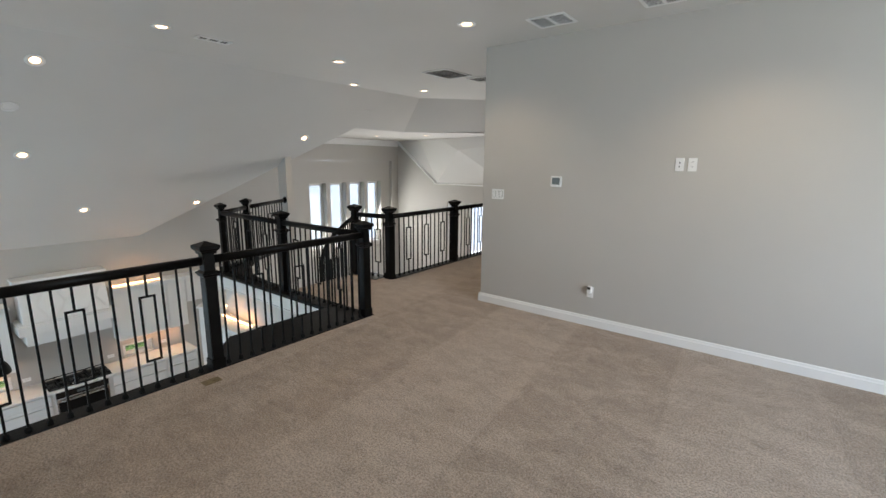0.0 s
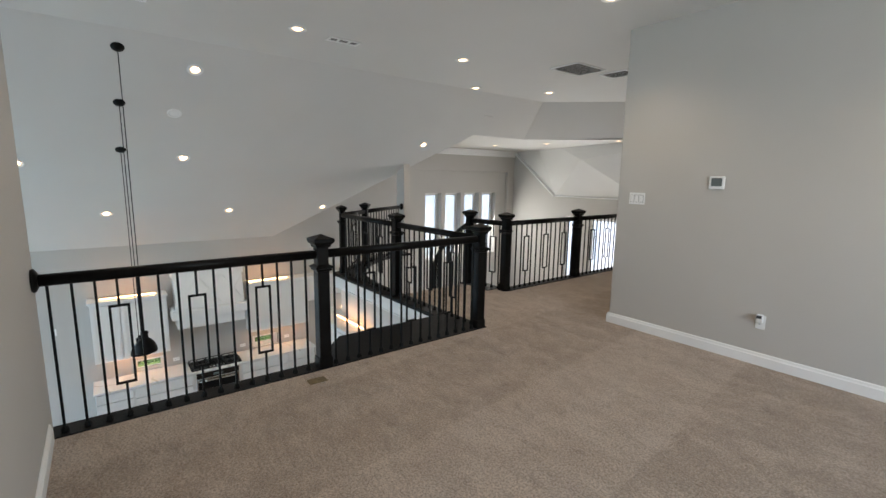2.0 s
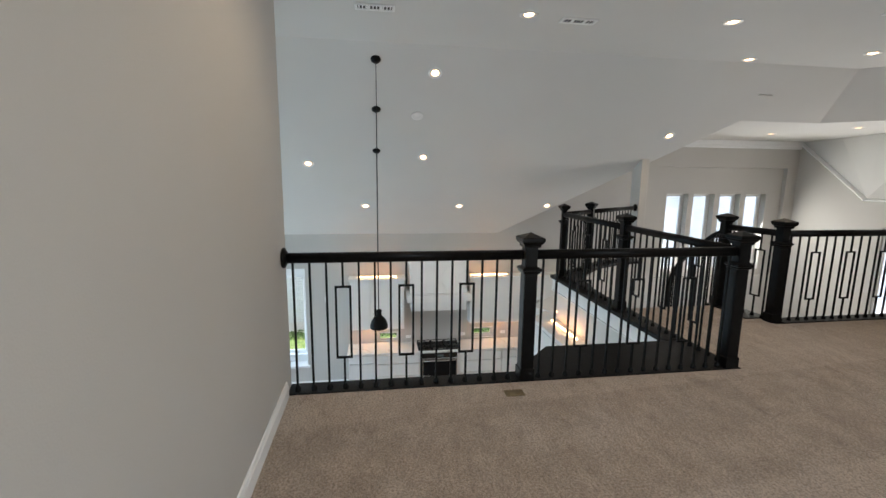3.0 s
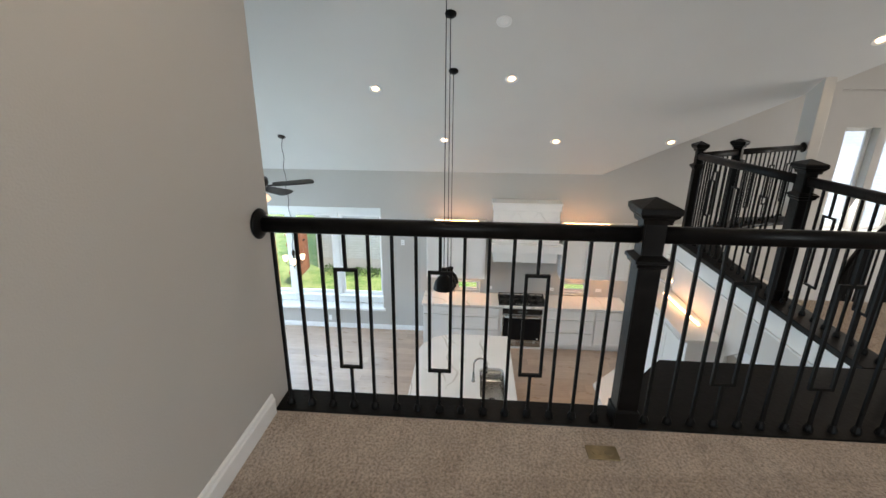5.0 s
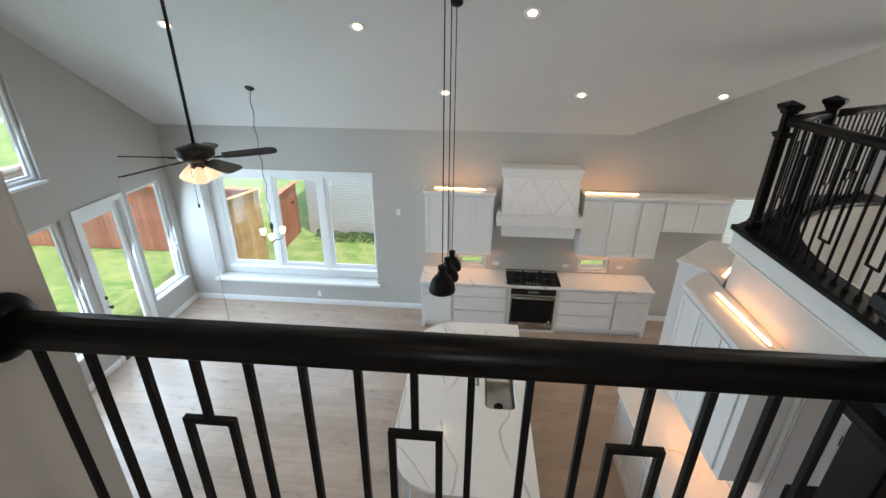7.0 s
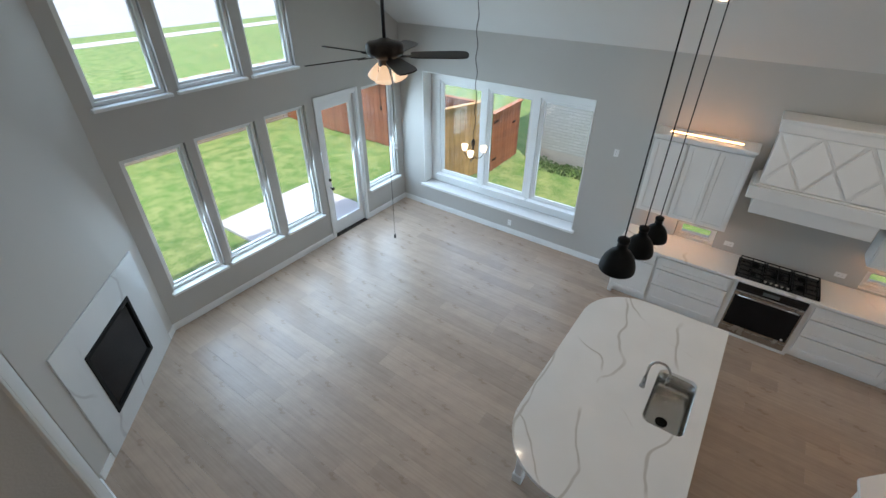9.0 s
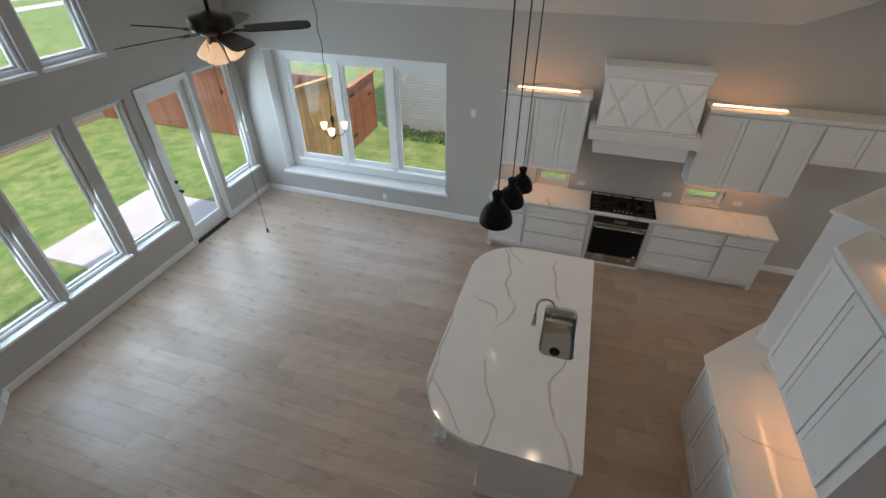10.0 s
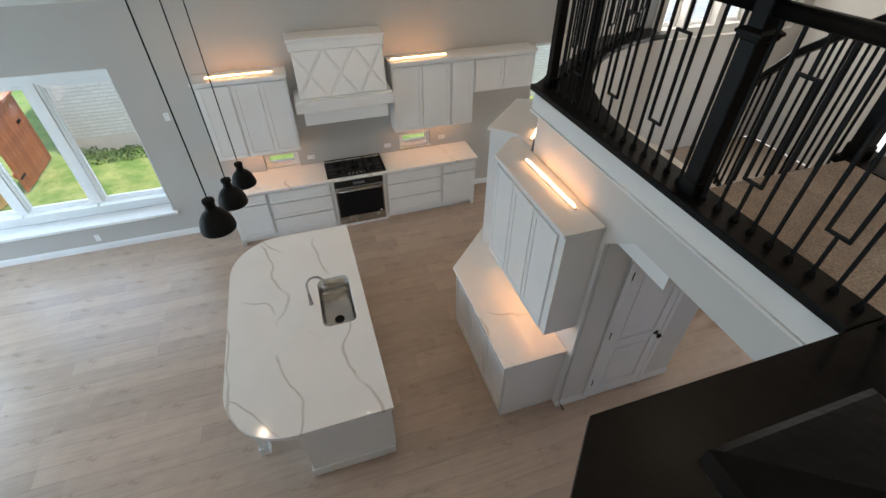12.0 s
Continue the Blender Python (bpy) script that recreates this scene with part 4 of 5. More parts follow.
def base_unit(y0, y1, drawers, end=""):
    c = thing("base_cabinet", "white shaker base cabinet with drawers" if drawers == 3 else "white shaker base cabinet with one drawer and door", "cabinet", "kitchen base cabinets")
    bm = boxes((XK + 0.004, FX - 0.04, y0 + 0.001, y1 - 0.001, Z1 + 0.1, ZT))
    for a, b in ((y0 + 0.001, y0 + 0.014), (y1 - 0.014, y1 - 0.001)):
        part("stile", boxes((FX - 0.04, FX + 0.004, a, b, Z1 + 0.1, ZT)), CAB, c)
    for a, b in ((Z1 + 0.1, Z1 + 0.12), (ZT - 0.014, ZT)):
        part("rail", boxes((FX - 0.04, FX + 0.002, y0 + 0.014, y1 - 0.014, a, b)), CAB, c)
    box_into(bm, XK + 0.004, FX - 0.06, y0 + 0.001, y1 - 0.001, Z1, Z1 + 0.1)
    part("body", bm, CAB, c)
    z0 = Z1 + 0.12
    if drawers == 3:
        for a, b in ((z0, z0 + 0.27), (z0 + 0.275, z0 + 0.545), (z0 + 0.55, ZT - 0.015)):
            shaker(c, "drawer", FX, y0 + 0.012, y1 - 0.012, a, b, 0.04)
    else:
        shaker(c, "drawer", FX, y0 + 0.012, y1 - 0.012, z0 + 0.58, ZT - 0.015, 0.04)
        shaker(c, "door", FX, y0 + 0.012, y1 - 0.012, z0, z0 + 0.575, 0.04)
    if end:
        y = y0 + 0.03 if end == "low" else y1 - 0.03
        part("foot", soften(boxes((FX - 0.05, FX + 0.012, y - 0.03, y + 0.03, Z1, Z1 + 0.1)), 0.008, 2), CAB, c)
    return c


base_unit(-0.13, 0.42, 1, "low")
base_unit(0.422, 1.36, 3)
base_unit(2.22, 3.16, 3)
base_unit(3.162, 3.75, 1, "high")
oven = thing("oven", "stainless built-in oven with black glass door", "oven")
part("body", boxes((XK + 0.004, FX - 0.002, 1.362, 2.218, Z1 + 0.002, ZT)), CAB, oven)
part("control_panel", bbox(FX, FX + 0.022, 1.41, 2.17, ZT - 0.13, ZT - 0.02), BLACKENAMEL, oven, "black glass control panel")
part("door", bbox(FX, FX + 0.026, 1.41, 2.17, Z1 + 0.17, ZT - 0.14, w=0.006), STEEL, oven, "stainless door frame")
part("window", bbox(FX + 0.0262, FX + 0.03, 1.43, 2.15, Z1 + 0.21, ZT - 0.2), DARKGLASS, oven, "black glass window")
part("display", boxes((FX + 0.0222, FX + 0.0236, 1.7, 1.88, ZT - 0.1, ZT - 0.05)), SCREEN, oven)
part("bottom_panel", bbox(FX, FX + 0.02, 1.41, 2.17, Z1 + 0.06, Z1 + 0.16), STEEL, oven)
bm = bmesh.new()
tube_into(bm, [(FX + 0.07, 1.46, ZT - 0.175), (FX + 0.07, 2.12, ZT - 0.175)], 0.012)
for y in (1.5, 2.08):
    tube_into(bm, [(FX + 0.026, y, ZT - 0.175), (FX + 0.07, y, ZT - 0.175)], 0.008)
part("handle", bm, STEEL, oven, "stainless bar handle", True)
bm = bmesh.new()
tube_into(bm, [(FX + 0.03, 2.1, Z1 + 0.24), (FX + 0.032, 2.1, Z1 + 0.24)], 0.016, 16)
part("badge", bm, PLASTIC, oven)

counter = thing("kitchen_countertop", "white quartz countertop with grey veins on the kitchen base cabinets", "countertop")
part("slab", soften(boxes((XK + 0.003, FX + 0.035, -0.155, 3.775, ZT + 0.001, ZT + 0.036)), 0.004, 2), QUARTZ, counter)

ZTOP = ZT + 0.036
hob = thing("gas_cooktop", "black gas cooktop with cast iron grates and five burners", "cooktop")
part("plate", soften(boxes((XK + 0.07, FX - 0.01, 1.335, 2.245, ZTOP, ZTOP + 0.014)), 0.005, 2), BLACKENAMEL, hob)
for x, y, r in ((-9.9, 1.53, 0.045), (-9.66, 1.53, 0.036), (-9.78, 1.79, 0.058), (-9.9, 2.05, 0.036), (-9.66, 2.05, 0.045)):
    bm = bmesh.new()
    lathe_into(bm, [(r * 1.2, 0), (r * 1.2, 0.008), (r, 0.01), (r, 0.022), (r * 0.6, 0.026)], 20, (x, y, ZTOP + 0.014))
    part("burner", bm, IRON, hob)
for k in range(3):
    bm = bmesh.new()
    y0, y1 = 1.35 + k * 0.297, 1.35 + k * 0.297 + 0.287
    xa, xb = XK + 0.085, FX - 0.025 - (0.07 if k == 1 else 0)
    z = ZTOP + 0.045
    for y in (y0, y1 - 0.014):
        box_into(bm, xa, xb, y, y + 0.014, z, z + 0.012)
    for x in (xa, xb - 0.014, (xa + xb) / 2 - 0.007):
        box_into(bm, x, x + 0.014, y0 + 0.014, y1 - 0.014, z, z + 0.012)
    ym = (y0 + y1) / 2
    box_into(bm, xa + 0.014, xb - 0.014, ym - 0.006, ym + 0.006, z + 0.001, z + 0.011)
    for x in (xa, xb - 0.014):
        for y in (y0, y1 - 0.014):
            box_into(bm, x, x + 0.014, y, y + 0.014, ZTOP + 0.014, z)
    part("grate", bm, IRON, hob, "black cast iron grate")
for k in range(5):
    bm = bmesh.new()
    lathe_into(bm, [(0.02, 0), (0.019, 0.018), (0.014, 0.022)], 14, (FX - 0.045, 1.67 + k * 0.06, ZTOP + 0.014))
    part("knob", bm, STEEL, hob, "steel knob")

# wall cabinets
def wall_unit(y0, y1, z0, z1, doors, label):
    c = thing("wall_cabinet", label, "cabinet", "kitchen wall cabinets")
    part("body", boxes((XK + 0.004, XK + 0.31, y0 + 0.001, y1 - 0.001, z0, z1)), CAB, c)
    w = (y1 - y0 - 0.02) / doors
    for i in range(doors):
        shaker(c, "door", XK + 0.311, y0 + 0.01 + i * w, y0 + 0.01 + (i + 1) * w, z0 + 0.01, z1 - 0.012, rail=0.05)
    return c


UZ = -0.80
wall_unit(-0.09, 0.33, -1.86, UZ, 1, "white shaker wall cabinet with single door beside the window")
wall_unit(0.332, 1.05, -1.86, UZ, 2, "white shaker wall cabinet with two doors beside the hood")
wall_unit(2.49, 3.39, -1.80, UZ, 2, "white shaker wall cabinet with two doors beside the hood")
wall_unit(3.392, 3.76, -1.80, UZ, 1, "white shaker wall cabinet with single door")
wall_unit(3.762, 4.74, -1.31, UZ, 2, "short white shaker wall cabinet above the refrigerator space")
for n, (a, b) in (("crown_left", (-0.12, 1.07)), ("crown_right", (2.47, 4.77))):
    bm = bmesh.new()
    box_into(bm, XK + 0.004, XK + 0.345, a + 0.02, b - 0.02, UZ + 0.001, UZ + 0.03)
    box_into(bm, XK + 0.004, XK + 0.372, a, b, UZ + 0.03, UZ + 0.065)
    tagged(part("cabinet_crown", soften(bm, 0.006, 2), CAB), "white crown board on top of the wall cabinets", "crown moulding")


def led_bar(m, length, name="led_bar", label="lit warm white LED bar lying on top of the cabinets"):
    t = thing(name, label, "light bar", "LED bars")
    part("housing", soften(boxes((-0.016, 0.016, 0, length, 0, 0.012)), 0.003, 1), PLASTIC, t)
    part("diffuser", soften(boxes((-0.011, 0.011, 0.02, length - 0.02, 0.0121, 0.026)), 0.005, 2), WARMGLOW, t, "glowing warm diffuser")
    t.matrix_basis = m
    return t


led_bar(pose(XK + 0.24, 0.05, UZ + 0.066), 0.86)
led_bar(pose(XK + 0.24, 2.49, UZ + 0.066), 0.86)


def hood():
    h = thing("range_hood", "white wooden range hood with grooved diamond lattice front", "range hood")
    y0, y1 = 1.16, 2.4
    bm = bmesh.new()
    box_into(bm, XK + 0.004, XK + 0.36, y0 - 0.005, y1 + 0.005, -0.47, -0.36)
    box_into(bm, XK + 0.004, XK + 0.38, y0 - 0.02, y1 + 0.02, -0.36, -0.32)
    part("top_box", soften(bm, 0.005, 1), CAB, h)
    xa, xb, za, zb = XK + 0.345, XK + 0.47, -0.472, -1.05
    bm = bmesh.new()
    pts = [(XK + 0.004, zb), (xb, zb), (xa, za), (XK + 0.004, za)]
    L = [bm.verts.new((x, y0 + 0.02, z)) for x, z in pts]
    R = [bm.verts.new((x, y1 - 0.02, z)) for x, z in pts]
    bm.faces.new(L)
    bm.faces.new(R[::-1])
    for i in range(4):
        bm.faces.new((L[i], L[(i + 1) % 4], R[(i + 1) % 4], R[i]))
    part("body", bm, CAB, h)
    bm = bmesh.new()
    box_into(bm, XK + 0.004, XK + 0.5, y0 - 0.03, y1 + 0.03, -1.075, -1.052)
    box_into(bm, XK + 0.004, XK + 0.53, y0 - 0.06, y1 + 0.06, -1.235, -1.075)
    part("lip", soften(bm, 0.01, 2), CAB, h)
    part("skirt", soften(boxes((XK + 0.004, XK + 0.48, y0 + 0.03, y1 - 0.03, -1.43, -1.236)), 0.005, 1), CAB, h)
    part("filter", boxes((XK + 0.08, XK + 0.42, y0 + 0.15, y1 - 0.15, -1.434, -1.4305)), STEEL, h)
    # lattice slats on the sloped face
    up = Vector((xa - xb, 0, za - zb))
    hgt = up.length
    up.normalize()
    out = Vector((up.z, 0, -up.x))
    wid = y1 - y0 - 0.04
    m = Matrix(((0, up.x, out.x, xb), (1, 0, 0, y0 + 0.02), (0, up.z, out.z, zb), (0, 0, 0, 1)))

    def raised(corners, gap=0.016, d=0.02):
        """One flat panel, set in by half a groove on every side."""
        n = len(corners)
        ps = [Vector(p) for p in corners]
        ins = []
        for e in range(n):
            a, b, c = ps[e - 1], ps[e], ps[(e + 1) % n]
            u, v = (b - a).normalized(), (c - b).normalized()
            nu, nv = Vector((-u.y, u.x)), Vector((-v.y, v.x))
            ins.append(tuple(b + (nu + nv) * gap / (1 + nu.dot(nv))))
        bm = bmesh.new()
        prism_into(bm, ins, 0.001, d)
        bmesh.ops.transform(bm, matrix=m, verts=bm.verts)
        part("lattice_panel", soften(bm, 0.003, 1), CAB, h)

    k, e0, e1 = 3, -0.012, hgt + 0.012
    w, mid = (wid + 0.024) / k, hgt / 2
    us = [-0.012 + i * w for i in range(k + 1)]
    for a, b in zip(us, us[1:]):
        raised([(a, e0), (b, e0), ((a + b) / 2, mid)])
        raised([(b, e1), (a, e1), ((a + b) / 2, mid)])
    raised([(us[0], e1), (us[0], e0), (us[0] + w / 2, mid)])
    raised([(us[-1], e0), (us[-1], e1), (us[-1] - w / 2, mid)])
    for u in us[1:-1]:
        raised([(u, e0), (u + w / 2, mid), (u, e1), (u - w / 2, mid)])


hood()


def plate(m, label, kind):
    """A white wall plate facing local -y."""
    t = thing("wall_plate", label, "outlet" if kind != "switch" else "light switch", "wall plates")
    n = 3 if kind == "switch" else 1
    w = 0.035 if n == 1 else 0.08
    part("plate", soften(boxes((-w, w, -0.006, 0, -0.057, 0.057)), 0.003, 2), PLASTIC, t)
    if kind == "switch":
        for i in (-1, 0, 1):
            # dark sheet on the plate, painted shade of the gap round the rocker
            part("rocker_gap_shade", boxes((i * 0.046 - 0.0185, i * 0.046 + 0.0185, -0.0066, -0.0061, -0.0355, 0.0355)), SHADOWLINE, t)
            part("rocker", soften(boxes((i * 0.046 - 0.016, i * 0.046 + 0.016, -0.011, -0.0062, -0.033, 0.033)), 0.002, 1), PLASTIC, t)
    elif kind == "cable":
        for z in (-0.018, 0.016):
            bm = bmesh.new()
            tube_into(bm, [(0, -0.005, z), (0, -0.014, z)], 0.006)
            part("jack", bm, SLOT, t)
    else:
        for z in (-0.021, 0.021):
            part("socket", soften(boxes((-0.017, 0.017, -0.009, -0.0062, z - 0.014, z + 0.014)), 0.004, 2), PLASTIC, t)
            for x in (-0.006, 0.006):
                part("slot", boxes((x - 0.0012, x + 0.0012, -0.0096, -0.0091, z - 0.002, z + 0.008)), SLOT, t)
    t.matrix_basis = m
    return t


plate(pose(-2.54, YR - 0.001, 1.31), "white triple rocker light switch on the loft wall", "switch")
plate(pose(-0.695, YR - 0.001, 1.66), "white cable plate on the loft wall", "cable")
plate(pose(-0.595, YR - 0.001, 1.66), "white outlet on the loft wall", "outlet")
plate(pose(-1.40, YR - 0.001, 0.36), "white outlet with a plugged-in night light", "outlet")
nl = thing("night_light", "small white plug-in sensor light in the low outlet", "night light")
part("body", soften(boxes((-1.425, -1.375, YR - 0.05, YR - 0.0108, 0.36, 0.43)), 0.01, 2), PLASTIC, nl)
part("sensor", soften(boxes((-1.418, -1.382, YR - 0.058, YR - 0.0505, 0.40, 0.425)), 0.003, 1), SLOT, nl)
th = thing("thermostat", "white square thermostat with grey screen", "thermostat")
part("body", soften(boxes((-1.895, -1.775, YR - 0.024, YR - 0.001, 1.42, 1.53)), 0.008, 2), PLASTIC, th)
part("screen", boxes((-1.877, -1.793, YR - 0.0262, YR - 0.0245, 1.445, 1.515)), SCREEN, th)
fo = thing("floor_outlet", "brass floor outlet cover set in the carpet", "floor outlet")
part("plate", soften(boxes((-3.24, -3.16, 1.295, 1.425, 0.001, 0.006)), 0.002, 1), BRASS, fo)
for y in (1.335, 1.385):
    bm = bmesh.new()
    lathe_into(bm, [(0.019, 0), (0.018, 0.003)], 16, (-3.2, y, 0.006))
    part("cap", bm, BRASS, fo)
for y, z in ((1.16, -2.16), (2.4, -2.15), (3.34, -2.14)):
    plate(pose(XK + 0.001, y, z, 0, 0, 90) @ pose(0, 0, 0, 0, 90, 0), "white outlet set sideways above the kitchen counter", "outlet")
for y, z in ((-0.6, -1.25), (3.95, -2.75), (-2.2, -2.98)):
    plate(pose(XK + 0.001, y, z, 0, 0, 90), "white outlet on the kitchen wall", "outlet")
plate(pose(-9.85, YW + 0.001, -2.0, 0, 0, 180), "white outlet on the garden wall", "outlet")

# island
def rounded(x0, x1, y0, y1, r, n=14):
    """Outline with the two corners at y0 rounded."""
    pts = [(x1, y1), (x0, y1)]
    pts += [(x0 + r - r * math.cos(a), y0 + r - r * math.sin(a)) for a in [math.pi / 2 * i / n for i in range(n + 1)]]
    pts += [(x1 - r + r * math.sin(a), y0 + r - r * math.cos(a)) for a in [math.pi / 2 * i / n for i in range(n + 1)]]
    return pts


island = thing("kitchen_island", "white kitchen island base with corner leg", "kitchen island")
bm = boxes((-8.2, -5.58, 0.61, 1.40, Z1, ZT - 0.27), (-8.2, -7.4, 0.61, 1.40, ZT - 0.269, ZT), (-6.53, -5.58, 0.61, 1.40, ZT - 0.269, ZT), (-7.4, -6.53, 0.61, 0.88, ZT - 0.269, ZT), (-7.4, -6.53, 1.365, 1.40, ZT - 0.269, ZT))
part("body", bm, CAB, island)
bm = boxes((-5.579, -5.562, 0.60, 1.41, Z1, Z1 + 0.13), (-8.2, -5.562, 0.592, 0.609, Z1, Z1 + 0.13))
part("plinth", soften(bm, 0.006, 2), CAB, island)
for x in (-5.98, -7.82):
    bm = bmesh.new()
    y = 0.15
    box_into(bm, x - 0.05, x + 0.05, y - 0.05, y + 0.05, Z1, Z1 + 0.12)
    box_into(bm, x - 0.035, x + 0.035, y - 0.035, y + 0.035, Z1 + 0.12, Z1 + 0.72)
    box_into(bm, x - 0.05, x + 0.05, y - 0.05, y + 0.05, Z1 + 0.72, ZT)
    part("leg", soften(bm, 0.006, 2), CAB, island)
for i in range(4):
    shaker(island, "door", 0, -8.16 + i * 0.645, -8.16 + (i + 1) * 0.645, Z1 + 0.12, ZT - 0.02, m=Matrix(((0, -1, 0, 0), (1, 0, 0, 1.401), (0, 0, 1, 0), (0, 0, 0, 1))) @ Matrix.Scale(-1, 4, (0, 1, 0)))
slab = thing("island_countertop", "white quartz island top with grey veins and rounded corners", "countertop")
SX0, SX1, SY0, SY1 = -7.33, -6.6, 0.95, 1.3
outline = rounded(-8.29, -5.51, 0.0, 1.435, 0.6)
bm = bmesh.new()
vo = [bm.verts.new((x, y, 0)) for x, y in outline]
ro = 0.07
hole = []
for cx, cy, a0 in ((SX1 - ro, SY1 - ro, 0), (SX0 + ro, SY1 - ro, 90), (SX0 + ro, SY0 + ro, 180), (SX1 - ro, SY0 + ro, 270)):
    hole += [(cx + ro * math.cos(radians(a0 + k * 18)), cy + ro * math.sin(radians(a0 + k * 18))) for k in range(6)]
vh = [bm.verts.new((x, y, 0)) for x, y in hole]
es = [bm.edges.new((v[i], v[(i + 1) % len(v)])) for v in (vo, vh) for i in range(len(v))]
bmesh.ops.triangle_fill(bm, edges=es, use_beauty=True)
bmesh.ops.delete(bm, geom=[f for f in bm.faces if SX0 < f.calc_center_median().x < SX1 and SY0 < f.calc_center_median().y < SY1], context="FACES_ONLY")
res = bmesh.ops.extrude_face_region(bm, geom=bm.faces[:])
bmesh.ops.translate(bm, vec=(0, 0, 0.04), verts=[v for v in res["geom"] if isinstance(v, bmesh.types.BMVert)])
bmesh.ops.translate(bm, vec=(0, 0, ZT + 0.001), verts=bm.verts)
part("slab", bm, QUARTZ, slab)
sink = thing("kitchen_sink", "undermount stainless steel sink in the island top", "sink")
bm = bmesh.new()


def ring(inset, z, r):
    out = []
    for cx, cy, a0 in ((SX1 - ro, SY1 - ro, 0), (SX0 + ro, SY1 - ro, 90), (SX0 + ro, SY0 + ro, 180), (SX1 - ro, SY0 + ro, 270)):
        out += [bm.verts.new((cx + (ro - inset) * math.cos(radians(a0 + k * 18)) , cy + (ro - inset) * math.sin(radians(a0 + k * 18)), z)) for k in range(6)]
    return out


rings = [ring(-0.03, ZT - 0.002, ro), ring(0.003, ZT - 0.002, ro), ring(0.006, ZT - 0.135, ro), ring(0.02, ZT - 0.16, ro), ring(0.045, ZT - 0.168, ro)]
for a, b in zip(rings, rings[1:]):
    for i in range(len(a)):
        bm.faces.new((a[i], a[(i + 1) % len(a)], b[(i + 1) % len(b)], b[i]))
bm.faces.new(rings[-1])
part("basin", bm, STEEL, sink, smooth=True)
bm = bmesh.new()
lathe_into(bm, [(0.055, 0), (0.052, 0.006), (0.036, 0.005), (0.03, 0.002), (0.001, 0.002)], 24, (-6.86, 1.12, ZT - 0.167))
part("drain", bm, IRON, sink, "dark drain")
faucet = thing("faucet", "brushed steel gooseneck faucet on the island", "faucet")
fx, fy = -6.98, 0.86
bm = bmesh.new()
lathe_into(bm, [(0.027, 0), (0.027, 0.012), (0.02, 0.02), (0.018, 0.12), (0.015, 0.13)], 18, (fx, fy, ZTOP + 0.005))
part("base", bm, STEEL, faucet, smooth=True)
bm = bmesh.new()
tube_into(bm, [(fx, fy, ZTOP + 0.12), (fx, fy, ZTOP + 0.27)] + [(fx - 0.02 * math.sin(a), fy + 0.09 - 0.09 * math.cos(a), ZTOP + 0.27 + 0.09 * math.sin(a)) for a in [radians(15 * i) for i in range(1, 13)]] + [(fx, fy + 0.18, ZTOP + 0.22)], 0.012, 12)
part("spout", bm, STEEL, faucet, smooth=True)
bm = bmesh.new()
tube_into(bm, [(fx, fy + 0.18, ZTOP + 0.235), (fx, fy + 0.18, ZTOP + 0.15)], 0.016, 14)
part("spray_head", bm, STEEL, faucet, smooth=True)
bm = bmesh.new()
tube_into(bm, [(fx + 0.015, fy, ZTOP + 0.08), (fx + 0.06, fy, ZTOP + 0.085), (fx + 0.085, fy, ZTOP + 0.12)], 0.006)
part("lever", bm, STEEL, faucet, smooth=True)

# desk wall: base, top and wall cabinets with a diagonal end
desk = thing("base_cabinet", "white base cabinet with three doors and a diagonal end", "cabinet", "desk wall cabinets")
bm = bmesh.new()
prism_into(bm, [(-5.6, 3.195), (-5.6, 2.57), (-7.05, 2.57), (-7.62, 3.16), (-7.14, 3.195)], Z1 + 0.002, ZT)
part("body", bm, CAB, desk)
for i in range(3):
    shaker(desk, "door", 0, 5.61 + i * 0.475, 5.61 + (i + 1) * 0.475, Z1 + 0.12, ZT - 0.02, m=Matrix(((0, -1, 0, 0), (-1, 0, 0, 2.57), (0, 0, 1, 0), (0, 0, 0, 1))))
desktop = thing("desk_countertop", "white quartz desk top with a pointed diagonal end", "countertop")
bm = bmesh.new()
prism_into(bm, [(-5.575, 3.19), (-5.575, 2.52), (-7.07, 2.52), (-7.87, 3.33), (-7.8, 3.9), (-6.83, 3.198)], ZT + 0.001, ZT + 0.038)
part("slab", soften(bm, 0.003, 1), QUARTZ, desktop)
tall = thing("wall_cabinet", "white shaker wall cabinet with three doors above the desk", "cabinet", "desk wall cabinets")
bm = boxes((-6.83, -5.57, 2.87, 3.196, -1.9, -0.76))
part("body", bm, CAB, tall)
for i in range(3):
    shaker(tall, "door", 0, 5.65 + i * 0.395, 5.65 + (i + 1) * 0.395, -1.89, -0.80, m=Matrix(((0, -1, 0, 0), (-1, 0, 0, 2.87), (0, 0, 1, 0), (0, 0, 0, 1))))
bm = bmesh.new()
prism_into(bm, [(-5.55, 3.196), (-5.55, 2.835), (-6.84, 2.835), (-7.12, 3.12), (-7.13, 3.196)], -0.758, -0.722)
part("top", soften(bm, 0.005, 1), CAB, tall)
diag = thing("wall_cabinet", "tall white cabinet on the diagonal wall beside the desk", "cabinet", "desk wall cabinets")
bm = bmesh.new()
prism_into(bm, [(-7.0, 3.30), (-7.19, 3.24), (-7.4, 3.02), (-7.97, 3.6), (-7.9, 3.78), (-7.78, 3.88)], ZT + 0.04, -0.75)
part("body", soften(bm, 0.005, 1), CAB, diag)
bm = bmesh.new()
prism_into(bm, [(-6.86, 3.22), (-7.16, 3.215), (-7.4, 2.985), (-8.0, 3.6), (-7.9, 3.8), (-7.78, 3.9)], -0.748, -0.715)
part("top", soften(bm, 0.005, 1), CAB, diag)
led_bar(pose(-6.66, 3.06, -0.722, 0, 0, -88), 0.84)
